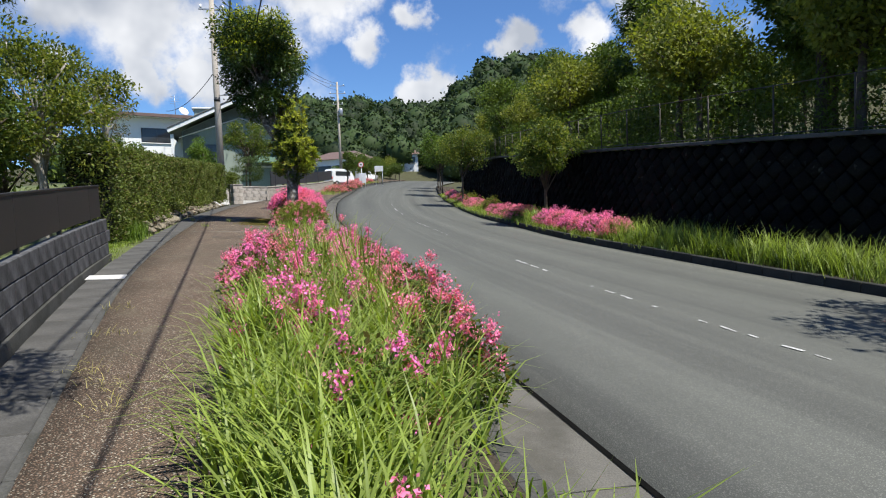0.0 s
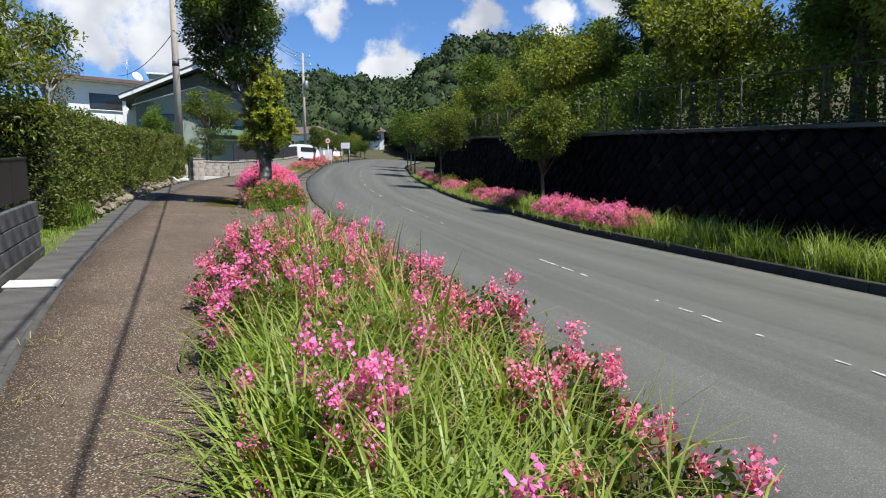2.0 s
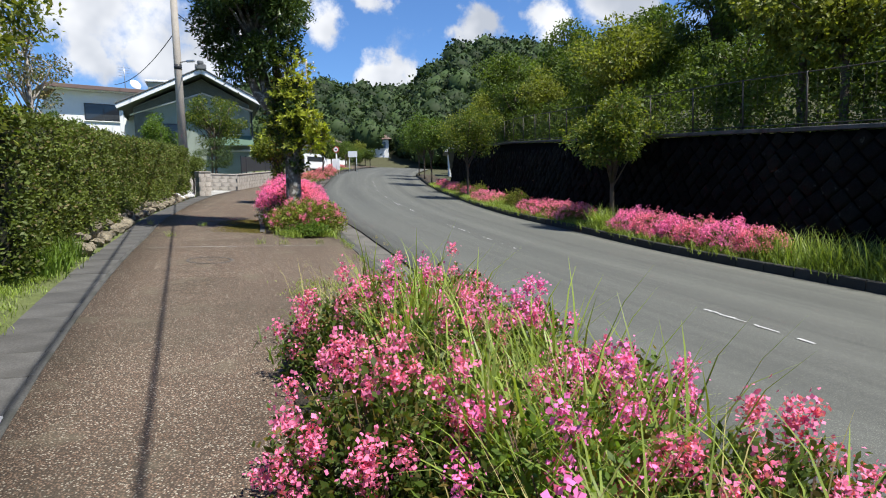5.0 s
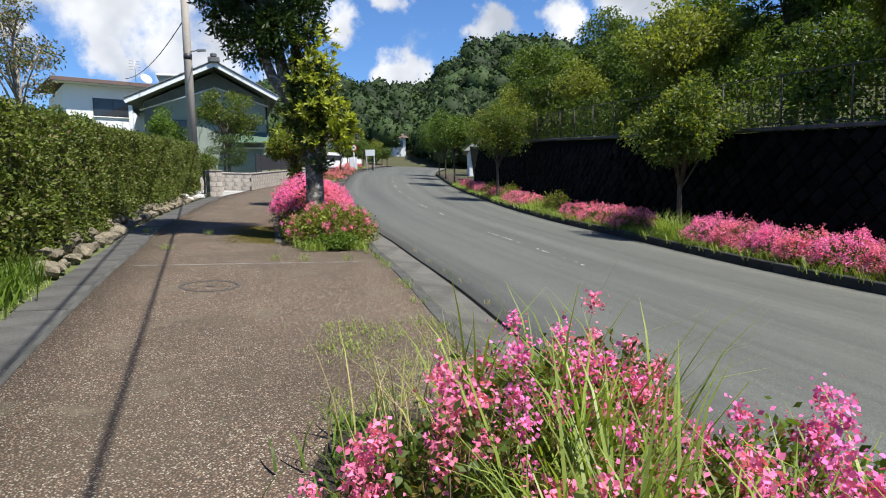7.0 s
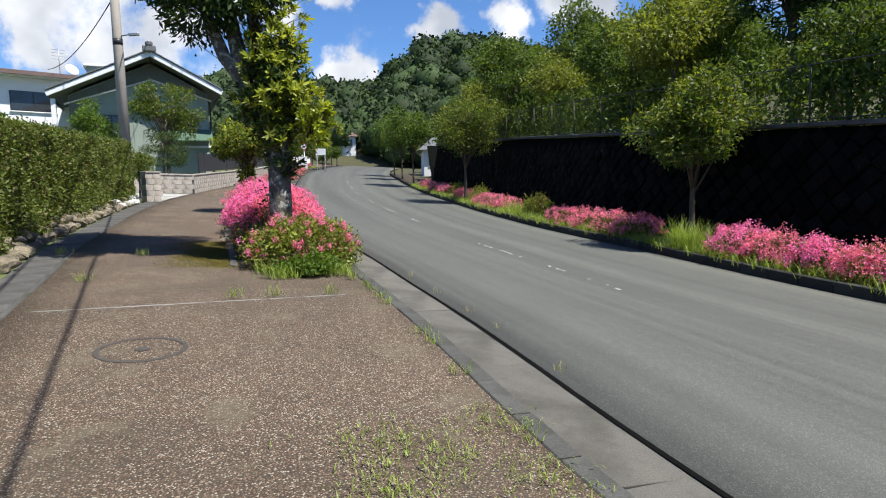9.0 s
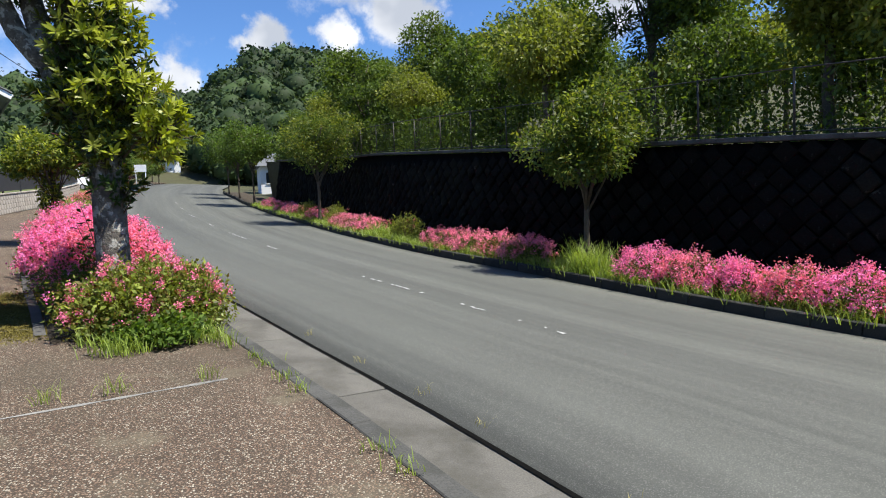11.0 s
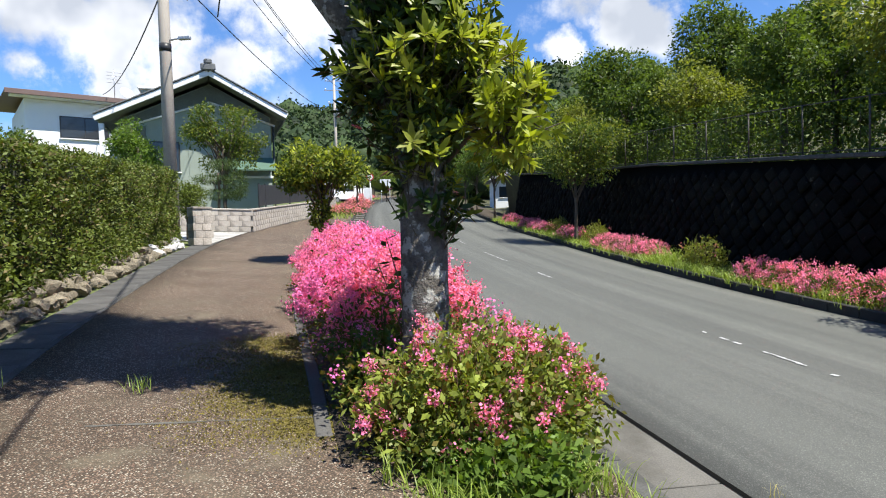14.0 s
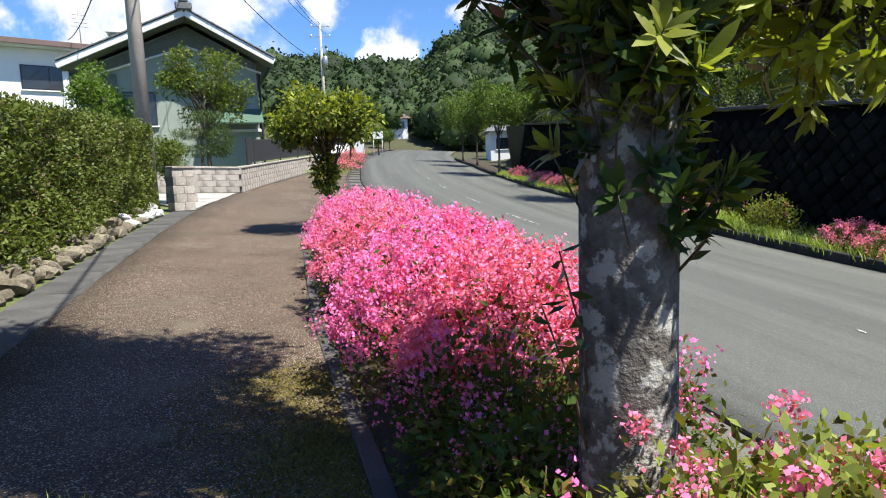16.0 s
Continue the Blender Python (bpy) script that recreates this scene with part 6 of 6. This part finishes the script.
# ---- woods ----
def tree_kind(name, seed, h, w, material, n, leaf, needle=False, bare=0.35, label=""):
    rg = rng(seed)
    cl = ball_clumps(rg, (0, 0, h * (0.5 + bare / 2)), (w, w, h * (1 - bare) * 0.48), 22, w * 0.42)
    t = make_tree(name, 0, 0, label, h, h * 0.75, h * 0.018 + 0.03, cl, [(material, 1.0, 0)], n, leaf, "trees on the bank", M_BARK2, 0.5 if not needle else 0.2, seed, z=0.0)
    return t


KINDS = [tree_kind("bank_tree", 301, 6.5, 1.9, M_LEAF_FOREST, 9500, 0.17, label="broadleaf tree on the wooded bank above the wall"),
         tree_kind("bank_tree", 302, 5.2, 1.8, M_LEAF_OLIVE, 8500, 0.15, label="yellow-green tree on the bank above the wall"),
         tree_kind("bank_tree", 303, 8.0, 2.1, M_LEAF_FOREST, 11000, 0.17, label="tall dark tree on the wooded bank"),
         tree_kind("bank_tree", 304, 4.4, 1.7, M_LEAF_MID, 8000, 0.15, bare=0.15, label="bushy green tree on the bank above the wall"),
         tree_kind("bank_pine", 305, 8.5, 1.8, M_NEEDLE, 7000, 0.30, True, 0.3, label="tall pine on the wooded bank")]
PLACED = []
rg = rng(77)
y = -8.0
while y < 78:
    for row, dd in enumerate((2.0, 4.6, 8.0, 12.5, 19.0)):
        if row == 0 and y > 46:
            continue
        k = int(rg.choice([1, 3, 0, 1] if row == 0 else [0, 1, 2, 3, 4, 0]))
        yy = y + rg.uniform(-1.2, 1.2)
        bx, by = wall_top(min(yy, 70), dd + rg.uniform(-0.8, 0.8))
        size = rg.uniform(0.85, 1.2) * (0.86 if row == 0 else 0.82)
        # lower growth in a gap of the wood
        if abs(math.degrees(math.atan2(bx - 3.6, by + 5.6)) - 18.5) < 4.0 and by < 50:
            k, size = (1, 3)[row % 2], min(size, 0.85)
        PLACED.append((k, bx, by, size, rg.uniform(0, 360)))
    y += rg.uniform(2.4, 3.2) + 0.02 * max(y, 0)
for _ in range(34):
    # trees closing the view beyond the bend and behind the gardens
    if rg.random() < 0.6:
        x, y = rg.uniform(-34, -2), rg.uniform(90, 118)
        if RL(min(y, 124)) - 2.5 < x < RR(min(y, 124)) + 2.0:
            continue
    else:
        x, y = rg.uniform(-36, -20), rg.uniform(52, 84)
    PLACED.append((int(rg.choice([0, 1, 3, 3])), x, y, rg.uniform(0.5, 0.85), rg.uniform(0, 360)))
first = {}
for k, x, y, s, a in PLACED:
    m = pose(x, y, hill_land(x, y) - 0.1, 0, 0, a) @ Matrix.Scale(s, 4)
    if k not in first:
        first[k] = KINDS[k]
        KINDS[k].matrix_basis = m
    else:
        src = KINDS[k]
        keep = src.matrix_basis.copy()
        src.matrix_basis = Matrix.Identity(4)
        c = copy_thing(src, pose(0, 0, 0))
        c.matrix_basis = m
        src.matrix_basis = keep
for k in range(5):
    if k not in first:
        KINDS[k].matrix_basis = pose(30 + k * 4, 40, hill_land(30 + k * 4, 40))

for k, (x, y, h, w) in enumerate(((12.4, 8.2, 8.5, 2.6), (11.4, 11.8, 7.0, 2.0), (15.5, 4.5, 9.0, 3.0), (13.0, 1.5, 7.5, 2.6))):
    rg = rng(320 + k)
    make_tree("bank_tree", x, y, "large green broadleaf tree above the wall", h, h * 0.7, 0.16, ball_clumps(rg, (0, 0, h * 0.62), (w, w, h * 0.32), 26, w * 0.34), [(M_LEAF_FOREST, 0.7, 0), (M_LEAF_MID, 0.5, 0.4)], 13000, 0.16, "trees on the bank", seed=330 + k, z=hill_land(x, y) - 0.1)

# brush between the coping and the trees
rg = rng(78)
P = []
for _ in range(80000):
    y = rg.uniform(-6, 50)
    x, yy = wall_top(y, rg.uniform(0.45, 5.5))
    P.append((x, yy, hill_land(x, yy) + rg.uniform(0.0, 1.0) ** 1.3 * (1.7 + 0.3 * (x - wall_top(y)[0]))))
v, f = leaf_quads(np.array(P), 0.125, rg, 0.42, None, 0.0)
tagged(np_mesh("bank_brush", v, f, M_LEAF_FOREST), "tangled green undergrowth behind the fence", "undergrowth", kind="stuff")
grass("bank_reeds", "dry tawny grass behind the fence", [wall_top(y, rg.uniform(0.45, 1.4)) for y in rg.uniform(24, 42, 90)], 20, 0.2, 1.3, 0.03, M_GRASS_DRY, seed=140, spread=0.3, bend=0.5)


def far_woods(name, label, n, az0, az1, r0, r1, size, material, seed):
    """Canopy of many crowns over the hillside."""
    rg = rng(seed)
    vs, fs, base = [], [], 0
    cv, cf, cb = [], [], 0
    bm = bmesh.new()
    bmesh.ops.create_icosphere(bm, subdivisions=1, radius=1.0)
    bm.verts.index_update()
    iv = np.array([q.co[:] for q in bm.verts])
    iff = np.array([[q.index for q in fc.verts] for fc in bm.faces])
    bm.free()
    for _ in range(n):
        az, r = radians(rg.uniform(az0, az1)), math.sqrt(rg.uniform(r0 * r0, r1 * r1))
        x, y = math.sin(az) * r, math.cos(az) * r
        s = size * rg.uniform(0.6, 1.35)
        hh = s * rg.uniform(0.75, 1.1)
        c = (x, y, hill_land(x, y) + hh * 0.9)
        p, d = shell_points(rg, 190, c, (s, s, hh), 0.80)
        v, f = leaf_quads(p, s * 0.21, rg, 0.75, d * 0.6, 0.0)
        vs.append(v)
        fs.append(f + base)
        base += len(v)
        cv.append(iv * np.array([s, s, hh]) * 0.94 + np.array(c))
        cf.append(iff + cb)
        cb += len(iv)
    top = tagged(np_mesh(name, np.concatenate(vs), np.concatenate(fs), material), label, "woods", kind="stuff")
    np_mesh("shade_core", np.concatenate(cv), np.concatenate(cf), material, top)


far_woods("far_woods", "distant dark green wooded hillside", 1500, -40, -3, 120, 205, 3.0, M_LEAF_BLUE, 401)
far_woods("far_woods", "rounded wooded hill behind the road", 1100, -6.0, 32, 110, 205, 3.4, M_LEAF_BLUE, 402)


# ---- garden plants on the left ----
rg = rng(201)
make_tree("garden_tree", -14.3, 33.4, "leafy green garden tree before the house", 5.4, 3.4, 0.09, ball_clumps(rg, (0.1, 0, 3.7), (2.3, 1.5, 1.6), 34, 0.50), [(M_LEAF_MID, 0.7, 0), (M_LEAF_OLIVE, 0.3, 0.2)], 9000, 0.12, seed=202)
make_tree("garden_conifer", -13.3, 25.6, "yellow-green clipped conifer behind the hedge", 3.4, 1.8, 0.07, ball_clumps(rg, (0, 0, 2.4), (0.95, 0.9, 1.15), 18, 0.46), [(M_LEAF_FRESH, 1, 0)], 7500, 0.09, seed=203)
make_tree("garden_pine", -13.75, 31.7, "clipped garden pine in cloud-shaped layers", 2.9, 2.2, 0.07, [((0.1, 0, 1.35), (0.95, 0.8, 0.25), 0.3), ((-0.3, 0.1, 1.95), (0.8, 0.7, 0.22), 0.3), ((0.2, 0, 2.5), (0.6, 0.5, 0.22), 0.25), ((0.7, 0, 1.7), (0.45, 0.45, 0.6), 0.4)], [(M_NEEDLE, 1, 0)], 5200, 0.10, aspect=0.16, seed=204)
make_tree("garden_shrub", -12.35, 26.5, "clipped green shrub behind the gate pillar", 2.1, 1.2, 0.05, ball_clumps(rg, (0, 0, 1.15), (0.5, 0.55, 0.75), 12, 0.34), [(M_HEDGE, 1, 0)], 5200, 0.07, seed=211)
make_tree("garden_shrub", -18.9, 27.4, "dark green shrub beside the white house", 3.8, 2.2, 0.06, ball_clumps(rg, (0, 0, 2.7), (1.3, 1.2, 1.0), 14, 0.5), [(M_LEAF_FOREST, 1, 0)], 3400, 0.14, seed=205)
make_tree("garden_shrub", -21.5, 31.5, "dark green shrub beside the white house", 3.2, 1.8, 0.06, ball_clumps(rg, (0, 0, 2.2), (1.6, 1.2, 1.0), 12, 0.5), [(M_LEAF_FOREST, 1, 0)], 3200, 0.14, seed=206)
make_tree("twiggy_tree", -12.2, 16.4, "twiggy half-bare tree with brownish leaves", 6.2, 4.6, 0.09, ball_clumps(rg, (0, 0, 4.0), (1.75, 1.75, 1.9), 28, 0.5), [(M_TWIG_LEAF, 0.75, 0), (M_LEAF_MID, 0.3, 0)], 4600, 0.09, seed=207, bark=M_BARK_PALE)
make_tree("garden_tree", -5.9, 5.6, "spreading garden tree with silvery branches and olive leaves", 4.2, 2.4, 0.11, ball_clumps(rg, (0.1, 0, 2.9), (1.9, 1.7, 1.75), 36, 0.48), [(M_LEAF_OLIVE, 0.8, 0), (M_LEAF_MID, 0.5, 0)], 15000, 0.085, seed=208, bark=M_BARK_PALE)
make_tree("garden_pine", -5.6, 2.4, "old garden pine with drooping dark branches", 6.0, 4.6, 0.12, ball_clumps(rg, (1.3, 0.4, 4.6), (1.5, 1.4, 0.6), 18, 0.45), [(M_NEEDLE, 1, 0)], 8000, 0.13, seed=209, aspect=0.16)
make_tree("garden_pine", -0.75, -4.1, "garden pine reaching over the panel fence", 3.8, 2.6, 0.10, [((2.35, 1.2, 3.25), (0.55, 0.5, 0.16), 0.25), ((1.5, 0.9, 3.35), (0.6, 0.5, 0.18), 0.25), ((0.4, 0.2, 3.1), (0.8, 0.7, 0.25), 0.25), ((2.0, 1.7, 3.45), (0.45, 0.4, 0.14), 0.25)], [(M_NEEDLE, 1, 0)], 3600, 0.12, seed=210, aspect=0.16)
for x, y, s in ((-7.6, 1.0, 231), (-8.8, 3.6, 232), (-6.6, 4.2, 235), (-8.2, 7.2, 236), (-6.8, -1.6, 233), (-10.2, 6.6, 234)):
    rg = rng(s)
    make_tree("garden_shrub", x, y, "dense dark shrub in the garden behind the panel fence", 3.2, 1.6, 0.07, ball_clumps(rg, (0, 0, 1.9), (1.5, 1.5, 1.2), 16, 0.6), [(M_LEAF_FOREST, 1, 0)], 4200, 0.13, seed=s, group="garden shrubs")
